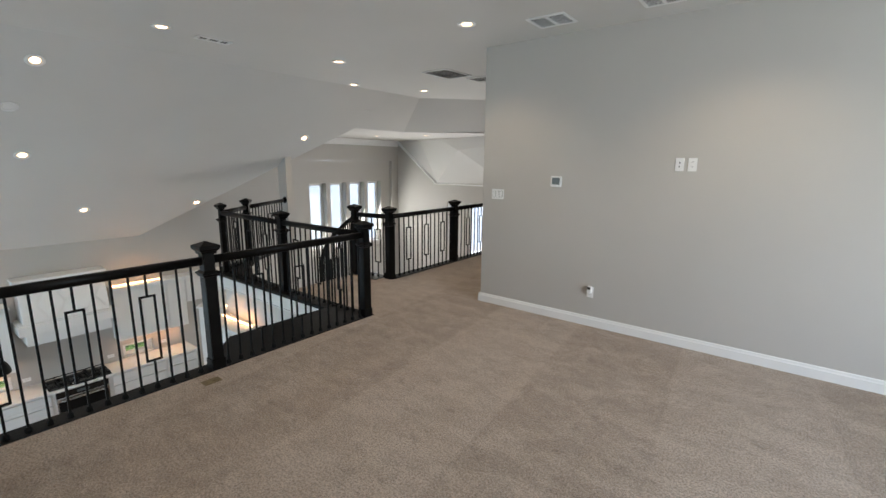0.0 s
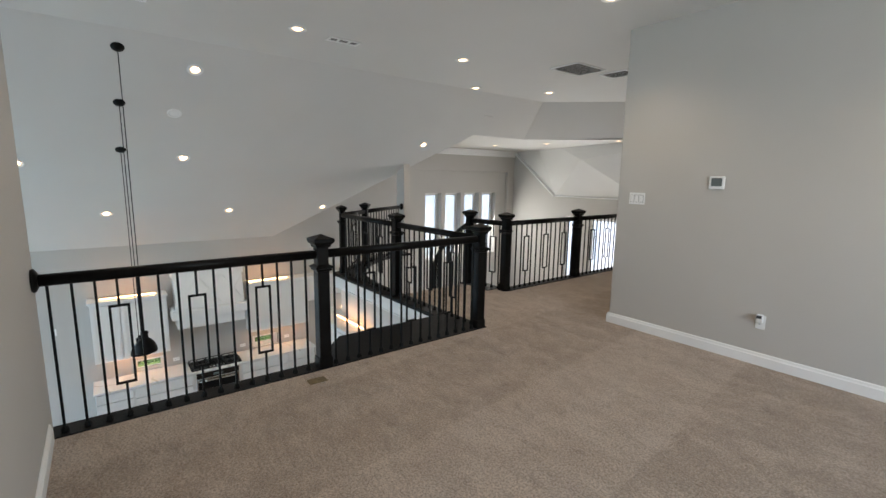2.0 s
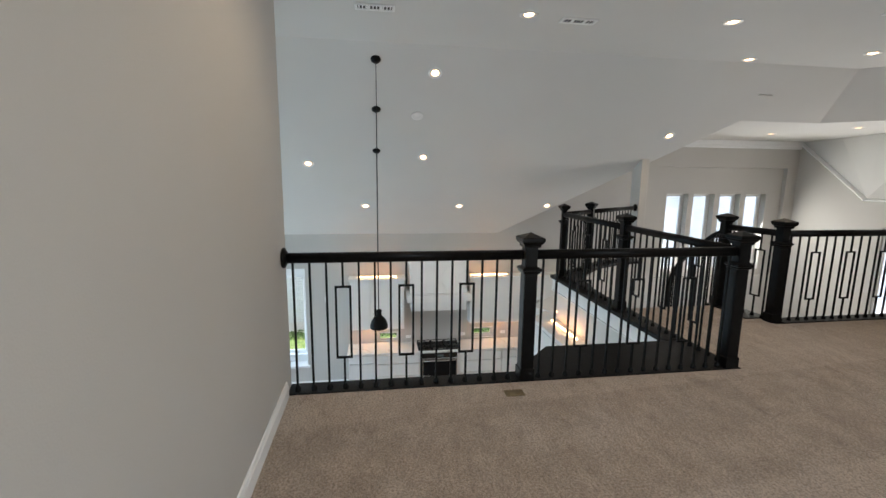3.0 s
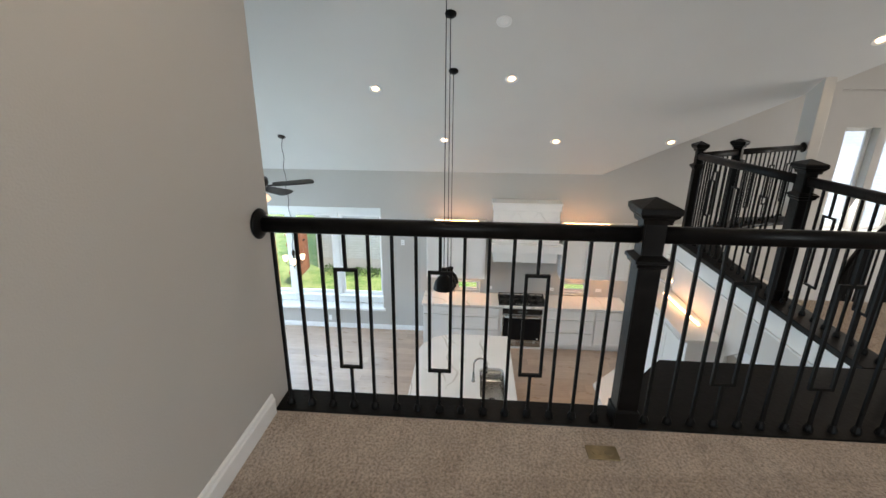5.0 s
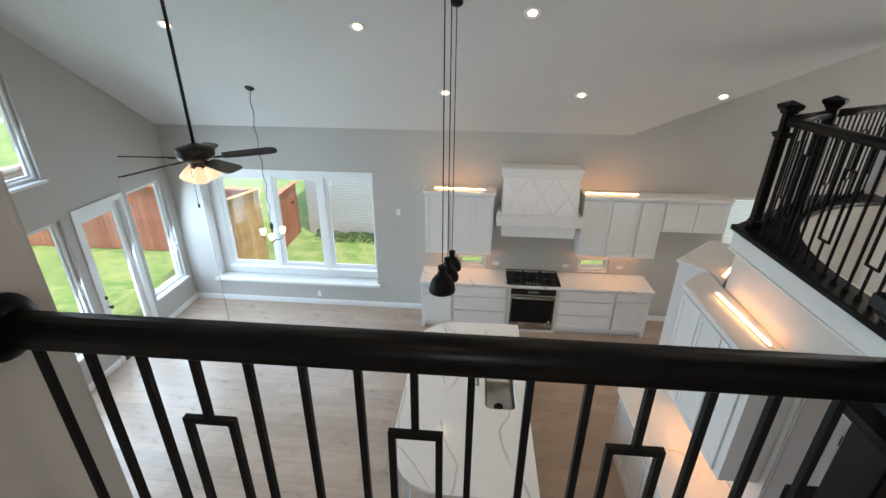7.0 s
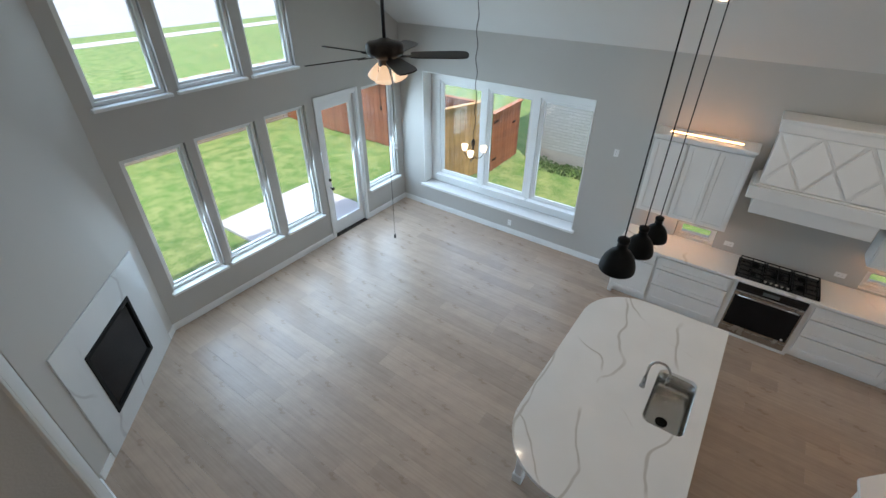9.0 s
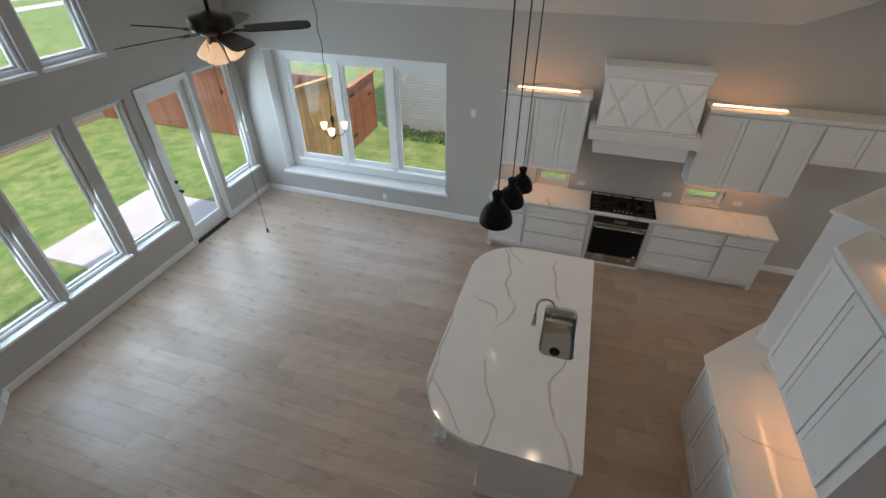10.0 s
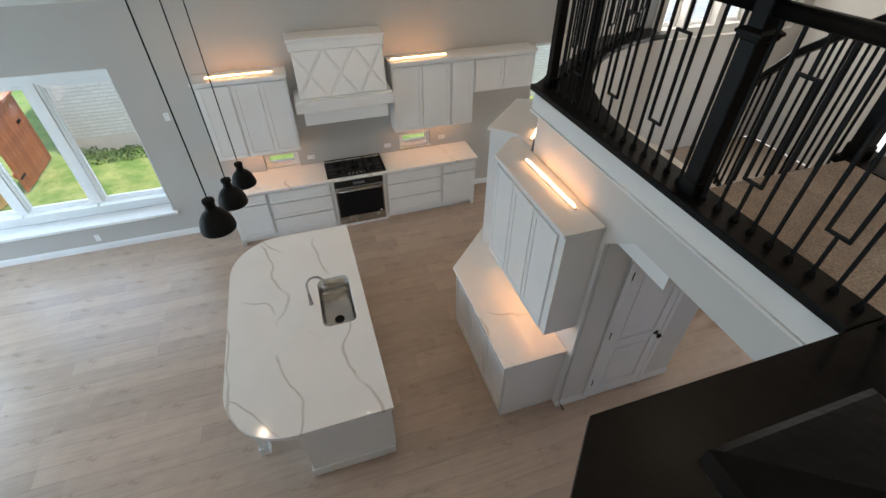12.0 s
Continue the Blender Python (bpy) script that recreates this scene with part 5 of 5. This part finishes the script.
led_bar(pose(-6.98, 3.28, -0.715, 0, 0, 50), 0.3)
led_bar(pose(-5.68, 3.05, -1.905, 180, 0, -90), 1.1, label="lit warm LED bar under the wall cabinet")
led_bar(pose(XK + 0.12, 0.0, -1.866, 0, 180, 0), 1.0, label="lit warm LED bar under the wall cabinet")
led_bar(pose(XK + 0.12, 2.56, -1.806, 0, 180, 0), 1.1, label="lit warm LED bar under the wall cabinet")
plate(pose(-5.75, 3.2, -2.0), "white outlet above the desk", "outlet")

stop = thing("door_stop", "small black door stop on the baseboard beside the pantry door", "door stop")
bm = bmesh.new()
tube_into(bm, [(-5.515, 3.24, Z1 + 0.05), (-5.44, 3.24, Z1 + 0.05)], 0.006)
part("rod", bm, IRON, stop)
bm = bmesh.new()
tube_into(bm, [(-5.442, 3.24, Z1 + 0.05), (-5.425, 3.24, Z1 + 0.05)], 0.011)
part("tip", bm, SLOT, stop, "black rubber tip")

# fireplace
fire = thing("fireplace", "black glass fireplace insert in a white marble surround", "fireplace")
M45 = Matrix(((0.7071, -0.7071, 0, -5.06), (0.7071, 0.7071, 0, YW), (0, 0, 1, 0), (0, 0, 0, 1)))


def fire_part(name, bs, mat, label="", w=0.004):
    bm = boxes(*bs)
    soften(bm, w, 1)
    bmesh.ops.transform(bm, matrix=M45, verts=bm.verts)
    part(name, bm, mat, fire, label)


fire_part("surround", [(0.2, 0.61, 0.001, 0.022, Z1, -1.74), (1.57, 1.9, 0.001, 0.022, Z1, -1.74), (0.61, 1.57, 0.001, 0.022, -2.08, -1.74), (0.61, 1.57, 0.001, 0.022, Z1, -2.91)], MARBLE, "white marble slabs with grey veins", 0.002)
fire_part("frame", [(0.61, 0.66, 0.001, 0.034, -2.91, -2.08), (1.52, 1.57, 0.001, 0.034, -2.91, -2.08), (0.66, 1.52, 0.001, 0.034, -2.13, -2.08), (0.66, 1.52, 0.001, 0.034, -2.91, -2.86)], IRON, "black metal frame")
fire_part("glass", [(0.66, 1.52, 0.002, 0.014, -2.86, -2.13)], DARKGLASS, "dark glass")

# ---- lamps ----
SLANT = math.degrees(math.atan(SL))
can = thing("recessed_light", "lit recessed ceiling light with white trim ring", "recessed light", "recessed lights")
bm = bmesh.new()
lathe_into(bm, [(0.088, -0.001), (0.086, -0.007), (0.072, -0.009), (0.056, -0.003), (0.047, 0.0)], 28)
part("trim_ring", bm, PLASTIC, can, smooth=True)
bm = bmesh.new()
lathe_into(bm, [(0.046, -0.0005), (0.044, -0.005), (0.034, -0.0075), (0.001, -0.008)], 28)
part("lens", bm, CANGLOW, can, "glowing warm lens", True)
slope_cans = [(-6.31, 1.22), (-7.77, 1.23), (-7.96, -0.58), (-7.95, -2.71), (-9.08, 0.28), (-9.08, 2.08), (-9.06, 3.86), (-7.2, 5.1)]
# the last three are unseen lamps, added over the loft to fill the grid
flat_cans = [(-2.43, 3.56), (-4.82, 1.9), (-4.65, 3.88), (-5.29, 6.3), (-5.82, 5.14), (-4.75, -0.6), (-2.43, 0.6), (-0.2, 3.56), (-0.2, 0.6)]
hall_cans = [(-8.5, 8.2), (-7.2, 8.6), (-6.2, 9.6), (-5.6, 9.0), (-8.0, 10.6)]
spots = []
first = True
for x, y in slope_cans:
    m = pose(x, y, zs_at(x) - 0.0005, 0, -SLANT, 0)
    if first:
        can.matrix_basis, first = m, False
    else:
        copy_thing(can, m)
    spots.append((x, y, zs_at(x) - 0.03))
for x, y in flat_cans:
    copy_thing(can, pose(x, y, ZC - 0.0005))
    spots.append((x, y, ZC - 0.03))
for x, y in hall_cans:
    copy_thing(can, pose(x, y, 2.3095))
    spots.append((x, y, 2.28))
for x, y, z in spots:
    level = 2.0 if ZC - 0.05 < z else 1.0
    s = new("recessed_beam", bpy.data.lights.new("recessed_beam", "SPOT"))
    s.data.energy, s.data.color = CAN_WATTS * level, (1.0, 0.80, 0.58)
    s.data.spot_size, s.data.spot_blend, s.data.shadow_soft_size = radians(128), 1.0, 0.03
    s.location = (x, y, z)
smoke = thing("ceiling_speaker", "unlit round white ceiling fitting", "ceiling fitting")
bm = bmesh.new()
lathe_into(bm, [(0.085, 0), (0.083, -0.006), (0.066, -0.008), (0.06, -0.002), (0.05, -0.001), (0.045, -0.004)], 28)
part("ring", bm, PLASTIC, smoke, smooth=True)
smoke.matrix_basis = pose(-6.97, 1.06, zs_at(-6.97), 0, -SLANT, 0)


def pendant(x, y, zb):
    p = thing("pendant_light", "matte black bottle-shaped pendant on a black cord", "pendant light", "island pendants")
    zt = zs_at(x)
    bm = bmesh.new()
    lathe_into(bm, [(0.062, 0.03), (0.062, -0.004), (0.055, -0.016), (0.02, -0.03), (0.008, -0.034)], 24)
    bmesh.ops.transform(bm, matrix=pose(x, y, zt, 0, -SLANT, 0), verts=bm.verts)
    part("canopy", bm, IRON, p, smooth=True)
    bm = bmesh.new()
    tube_into(bm, [(x, y, zt - 0.02), (x, y, zb + 0.24)], 0.0045, 8)
    part("cord", bm, IRON, p)
    bm = bmesh.new()
    prof = [(0.142, 0.0), (0.145, 0.012), (0.139, 0.06), (0.118, 0.12), (0.085, 0.168), (0.052, 0.196), (0.043, 0.215), (0.042, 0.262), (0.049, 0.266), (0.049, 0.292), (0.04, 0.3), (0.008, 0.304)]
    lathe_into(bm, [(r * 0.8, h * 0.8) for r, h in [(0.13, 0.004), (0.136, 0.0)] + prof], 32, (x, y, zb))
    part("shade", bm, IRON, p, "matte black bell shade with ribbed neck", True)
    return p


for x, zb in ((-6.17, -0.55), (-6.88, -0.81), (-7.65, -1.08)):
    pendant(x, 0.49, zb)


def ceiling_fan(x, y, z):
    f = thing("ceiling_fan", "dark bronze five-blade ceiling fan with frosted light kit", "ceiling fan")
    zt = zs_at(x)
    bm = bmesh.new()
    tube_into(bm, [(x, y, zt), (x, y, z + 0.09)], 0.014, 12)
    lathe_into(bm, [(0.07, 0.08), (0.07, 0), (0.06, -0.04), (0.03, -0.07)], 20, (x, y, zt - 0.02))
    part("downrod", bm, BRONZE, f, smooth=True)
    bm = bmesh.new()
    lathe_into(bm, [(0.03, 0.1), (0.06, 0.085), (0.135, 0.07), (0.15, 0.05), (0.15, 0.0), (0.14, -0.02), (0.09, -0.045), (0.06, -0.06), (0.06, -0.1), (0.04, -0.115)], 32, (x, y, z))
    part("motor", bm, BRONZE, f, smooth=True)
    for i in range(5):
        a = -16 + 72 * i
        bm = bmesh.new()
        pts = [(0.2, -0.05), (0.27, -0.062), (0.58, -0.072), (0.64, -0.062), (0.66, -0.03), (0.66, 0.03), (0.64, 0.062), (0.58, 0.072), (0.27, 0.062), (0.2, 0.05)]
        prism_into(bm, pts, -0.004, 0.004)
        bmesh.ops.transform(bm, matrix=pose(x, y, z - 0.025, 0, 0, a) @ pose(0, 0, 0, 12, 0, 0), verts=bm.verts)
        b = part("blade", bm, BRONZE, f, "dark walnut blade")
        bm = bmesh.new()
        box_into(bm, 0.09, 0.24, -0.016, 0.016, -0.012, -0.005)
        bmesh.ops.transform(bm, matrix=pose(x, y, z - 0.025, 0, 0, a) @ pose(0, 0, 0, 12, 0, 0), verts=bm.verts)
        part("blade_iron", bm, BRONZE, b)
    for i in range(3):
        a = radians(30 + 120 * i)
        cx, cy = x + 0.085 * math.cos(a), y + 0.085 * math.sin(a)
        bm = bmesh.new()
        lathe_into(bm, [(0.022, 0.05), (0.035, 0.02), (0.055, -0.03), (0.066, -0.075), (0.06, -0.077), (0.03, -0.06)], 20)
        bmesh.ops.transform(bm, matrix=pose(cx, cy, z - 0.14, 0, 0, math.degrees(a)) @ pose(0, 0, 0, 0, -28, 0), verts=bm.verts)
        part("shade", bm, SHADEGLOW, f, "lit frosted glass shade", True)
    bm = bmesh.new()
    tube_into(bm, [(x + 0.05, y - 0.04, z - 0.1), (x + 0.05, y - 0.04, z - 0.42)], 0.002, 6)
    tube_into(bm, [(x + 0.05, y - 0.04, z - 0.42), (x + 0.05, y - 0.04, z - 0.45)], 0.009, 8)
    part("pull_chain", bm, BRONZE, f)
    bm = bmesh.new()
    tube_into(bm, [(x - 0.03, y - 0.05, z - 0.1), (x - 0.03, y - 0.05, z - 1.72)], 0.0018, 6)
    tube_into(bm, [(x - 0.03, y - 0.05, z - 1.72), (x - 0.03, y - 0.05, z - 1.76)], 0.01, 8)
    part("pull_chain", bm, BRONZE, f)


ceiling_fan(-6.35, -1.62, 0.54)


def chandelier(x, y, z):
    c = thing("chandelier", "small dark chandelier with lit frosted cups on a chain", "chandelier")
    zt = zs_at(x)
    bm = bmesh.new()
    lathe_into(bm, [(0.065, 0.02), (0.065, -0.004), (0.05, -0.02), (0.012, -0.03)], 20)
    bmesh.ops.transform(bm, matrix=pose(x, y, zt, 0, -SLANT, 0), verts=bm.verts)
    part("canopy", bm, BRONZE, c, smooth=True)
    bm = bmesh.new()
    n = 40
    tube_into(bm, [(x + 0.012 * math.sin(i * 0.9) + 0.02 * math.sin(i / n * 6.3), y + 0.012 * math.cos(i * 0.9), zt - 0.02 + (z + 0.16 - zt) * i / n) for i in range(n + 1)], 0.0055, 6)
    part("chain", bm, BRONZE, c)
    bm = bmesh.new()
    lathe_into(bm, [(0.01, 0.18), (0.028, 0.15), (0.03, 0.1), (0.014, 0.06), (0.014, -0.08), (0.03, -0.1), (0.02, -0.13), (0.005, -0.15)], 16, (x, y, z))
    part("stem", bm, BRONZE, c, smooth=True)
    for i in range(3):
        a = radians(120 * i + 20)
        dx, dy = math.cos(a), math.sin(a)
        bm = bmesh.new()
        tube_into(bm, [(x + dx * r, y + dy * r, z + h) for r, h in ((0.01, -0.09), (0.06, -0.13), (0.12, -0.13), (0.165, -0.09), (0.17, -0.05))], 0.006, 8)
        arm = part("arm", bm, BRONZE, c, smooth=True)
        bm = bmesh.new()
        lathe_into(bm, [(0.02, 0), (0.036, 0.015), (0.046, 0.06), (0.052, 0.1), (0.046, 0.1), (0.03, 0.05)], 18, (x + dx * 0.17, y + dy * 0.17, z - 0.05))
        part("shade", bm, CUPGLOW, arm, "lit frosted glass cup", True)


chandelier(-9.05, -2.43, -1.31)


# ---- ceiling vents ----
def vent(x0, x1, y0, y1, z, slats, along, label, dark=True, bars=0, split=False):
    v = thing("ceiling_vent", label, "vent", "ceiling vents")
    # dark sheet in place of the shaded duct behind the slats
    part("backing", boxes((x0 + 0.01, x1 - 0.01, y0 + 0.01, y1 - 0.01, z - 0.004, z - 0.001)), SLOT if dark else SHADOWLINE, v)
    f = 0.025
    part("frame", soften(boxes((x0, x1, y0, y0 + f, z - 0.012, z - 0.001), (x0, x1, y1 - f, y1, z - 0.012, z - 0.001), (x0, x0 + f, y0 + f, y1 - f, z - 0.012, z - 0.001), (x1 - f, x1, y0 + f, y1 - f, z - 0.012, z - 0.001)), 0.003, 1), PLASTIC, v)
    for i in range(slats):
        bm = bmesh.new()
        t = (i + 0.5) / slats
        if along == "x":
            box_into(bm, x0 + f, x1 - f, -0.006, 0.006, -0.001, 0.001, pose(0, y0 + f + (y1 - y0 - 2 * f) * t, z - 0.009, 25, 0, 0))
        else:
            box_into(bm, -0.006, 0.006, y0 + f, y1 - f, -0.001, 0.001, pose(x0 + f + (x1 - x0 - 2 * f) * t, 0, z - 0.009, 0, 25, 0))
        part("slat", bm, PLASTIC, v)
    if split:
        x = (x0 + x1) / 2
        part("bar", boxes((x - 0.012, x + 0.012, y0 + f, y1 - f, z - 0.0125, z - 0.0045)), PLASTIC, v)
    for i in range(bars):
        y = y0 + (y1 - y0) * (i + 1) / (bars + 1)
        part("bar", boxes((x0 + f, x1 - f, y - 0.01, y + 0.01, z - 0.0125, z - 0.0045)), PLASTIC, v)


vent(-4.22, -3.78, 5.0, 5.62, ZC, 9, "y", "white slatted return air grille in the ceiling")
vent(-4.0, -3.6, 5.76, 6.1, ZC, 8, "y", "white slatted ceiling grille beside the return")
vent(-1.93, -1.58, 3.75, 4.07, ZC, 13, "x", "white louvred supply register with two sections", dark=False, split=True)
vent(-1.0, -0.7, 3.75, 4.05, ZC, 12, "x", "white louvred supply register", dark=False, split=True)
vent(-4.96, -4.82, 2.24, 2.6, ZC, 10, "x", "white supply register with open louvres", bars=2)
vent(-4.96, -4.82, 0.3, 0.66, ZC, 10, "x", "white supply register with open louvres", bars=2)

# ---- outdoors ----
GZ = Z1 - 0.22
patio = tagged(part("patio_slab", soften(boxes((-9.5, -7.2, -7.25, YW - 0.206, GZ - 0.05, GZ + 0.06)), 0.01, 1), CONCRETE), "pale concrete patio slab outside the garden door", "patio", kind="structure")
structure("pavement", boxes((-90, 40, -32.6, -31.1, GZ - 0.1, GZ + 0.03)), CONCRETE, "pale concrete sidewalk beyond the lawn", "pavement")
structure("road", boxes((-90, 40, -80, -35.5, GZ - 0.3, GZ + 0.01)), ROADMAT, "grey concrete street", "road")
structure("driveway", boxes((-40, 20, 10.81, 70.0, GZ - 0.1, GZ + 0.02)), CONCRETE, "pale concrete drive before the house", "pavement")
house = thing("neighbour_house", "white painted brick neighbouring house wall", "house")
part("wall", boxes((-22, -14.15, -3.9, 21.9, GZ - 0.1, 4.2)), WHITEBRICK, house)
bm = bmesh.new()
prism_into(bm, [(-13.8, -4.0), (-13.8, 22.1), (-22.4, 22.1), (-22.4, -4.0)], 4.2, 4.4)
part("roof", bm, SLOT, house)
part("plinth", boxes((-14.15, -14.144, -3.9, 21.9, GZ - 0.1, GZ + 0.34)), CONCRETE, house, "grey concrete plinth")
rear = thing("brick_wall", "low weathered brick garden wall with pale cap", "garden wall")
part("wall", boxes((-20, 4, -12.02, -11.82, GZ - 0.1, GZ + 1.66)), REDBRICK, rear)
for k in range(120):
    part("cap_stone", boxes((-20 + k * 0.2, -20 + k * 0.2 + 0.19, -12.06, -11.78, GZ + 1.66, GZ + 1.74)), CONCRETE if k % 3 else EDGESTONE, rear)


def fence(a, b, h, mat, label, gate=False):
    t = thing("garden_gate" if gate else "fence", label, "gate" if gate else "fence")
    a, b = Vector((*a, GZ)), Vector((*b, GZ))
    d = b - a
    n = int(d.length / 0.145)
    ang = math.degrees(math.atan2(d.y, d.x))
    me = mesh_of("board", boxes((0.002, 0.140, -0.009, 0.009, 0.03, h)), mat)
    for i in range(n):
        ob = new("board", me)
        ob.parent = t
        p = a + d * (i / n)
        ob.matrix_basis = pose(p.x, p.y, p.z + 0.01 * math.sin(i * 1.7), 0, 0, ang)
    for z in (0.35, h - 0.3):
        bm = boxes((0, d.length, 0.01, 0.045, z, z + 0.09))
        bmesh.ops.transform(bm, matrix=Matrix.Translation(a) @ pose(0, 0, 0, 0, 0, ang), verts=bm.verts)
        part("rail", bm, mat, t)
    bm = boxes((-0.02, d.length + 0.02, -0.05, 0.07, h, h + 0.035))
    bmesh.ops.transform(bm, matrix=Matrix.Translation(a) @ pose(0, 0, 0, 0, 0, ang), verts=bm.verts)
    part("cap_rail", bm, mat, t)
    if gate:
        for z in (0.28, h - 0.22):
            bm = boxes((0.05, 0.27, -0.02, -0.01, z, z + 0.045))
            bmesh.ops.transform(bm, matrix=Matrix.Translation(a) @ pose(0, 0, 0, 0, 0, ang), verts=bm.verts)
            part("hinge", bm, IRON, t, "black strap hinge")
        bm = boxes((d.length - 0.42, d.length - 0.28, -0.03, -0.01, 0.98, 1.03))
        bmesh.ops.transform(bm, matrix=Matrix.Translation(a) @ pose(0, 0, 0, 0, 0, ang), verts=bm.verts)
        part("latch", bm, IRON, t, "black latch")


fence((-10.6, -4.95), (-12.4, -4.32), 1.75, FENCETAN, "raw cedar fence boards beside the house")
fence((-12.5, -11.75), (-12.5, -4.4), 1.7, FENCERED, "red-brown stained board fence beside the lawn")
fence((-12.66, -4.13), (-14.12, -4.16), 1.45, FENCERED, "red-stained board gate beside the white house", True)

# shrubs at the foot of the neighbouring wall
rng = random.Random(4)
bm = bmesh.new()
for k in range(4200):
    x, y = -14.1 + rng.random() ** 1.5 * 0.6, -3.6 + rng.random() * 9.0
    z = GZ + 0.19 * rng.random() * (0.6 + 0.4 * math.sin(y * 5.0) * math.sin(y * 1.7 + 1.0))
    m = pose(x, y, z, rng.uniform(0, 180), rng.uniform(0, 180), rng.uniform(0, 360))
    vs = [bm.verts.new(m @ Vector(p)) for p in ((-0.035, 0, 0), (0, -0.02, 0.01), (0.04, 0, 0), (0, 0.02, 0.01))]
    bm.faces.new(vs)
tagged(part("hedge", bm, SHRUB), "low dark green ground cover along the white wall", "shrub", kind="stuff")

# ---- oak planks of the lower floor ----
floor_oak = tagged(new("floor_oak"), "pale oak plank floor", "floor", kind="structure")
W = 0.19
rest = bmesh.new()
rng = random.Random(11)
MESHES = {}
cols = int((-3.0 - XK) / W)
count = 0
for c in range(cols):
    x = XK + 0.004 + c * W
    y = YW + 0.002
    first = rng.choice((0.6, 0.9, 1.2, 1.5))
    while y < 6.4:
        ln = first if first else rng.choice((0.9, 1.2, 1.5, 1.8, 2.1))
        first = 0
        ln = min(ln, 6.4 - y)
        if ln < 0.05:
            break
        cx, cy = x + W / 2, y + ln / 2
        key = round(ln, 2)
        if key not in MESHES:
            b2 = boxes((-W / 2 + 0.0006, W / 2 - 0.0006, -ln / 2 + 0.0006, ln / 2 - 0.0006, -0.012, 0))
            MESHES[key] = mesh_of("plank", b2, OAK)
        ob = new("plank", MESHES[key])
        ob.parent = floor_oak
        ob.location = (cx, cy, Z1)
        count += 1
        y += ln
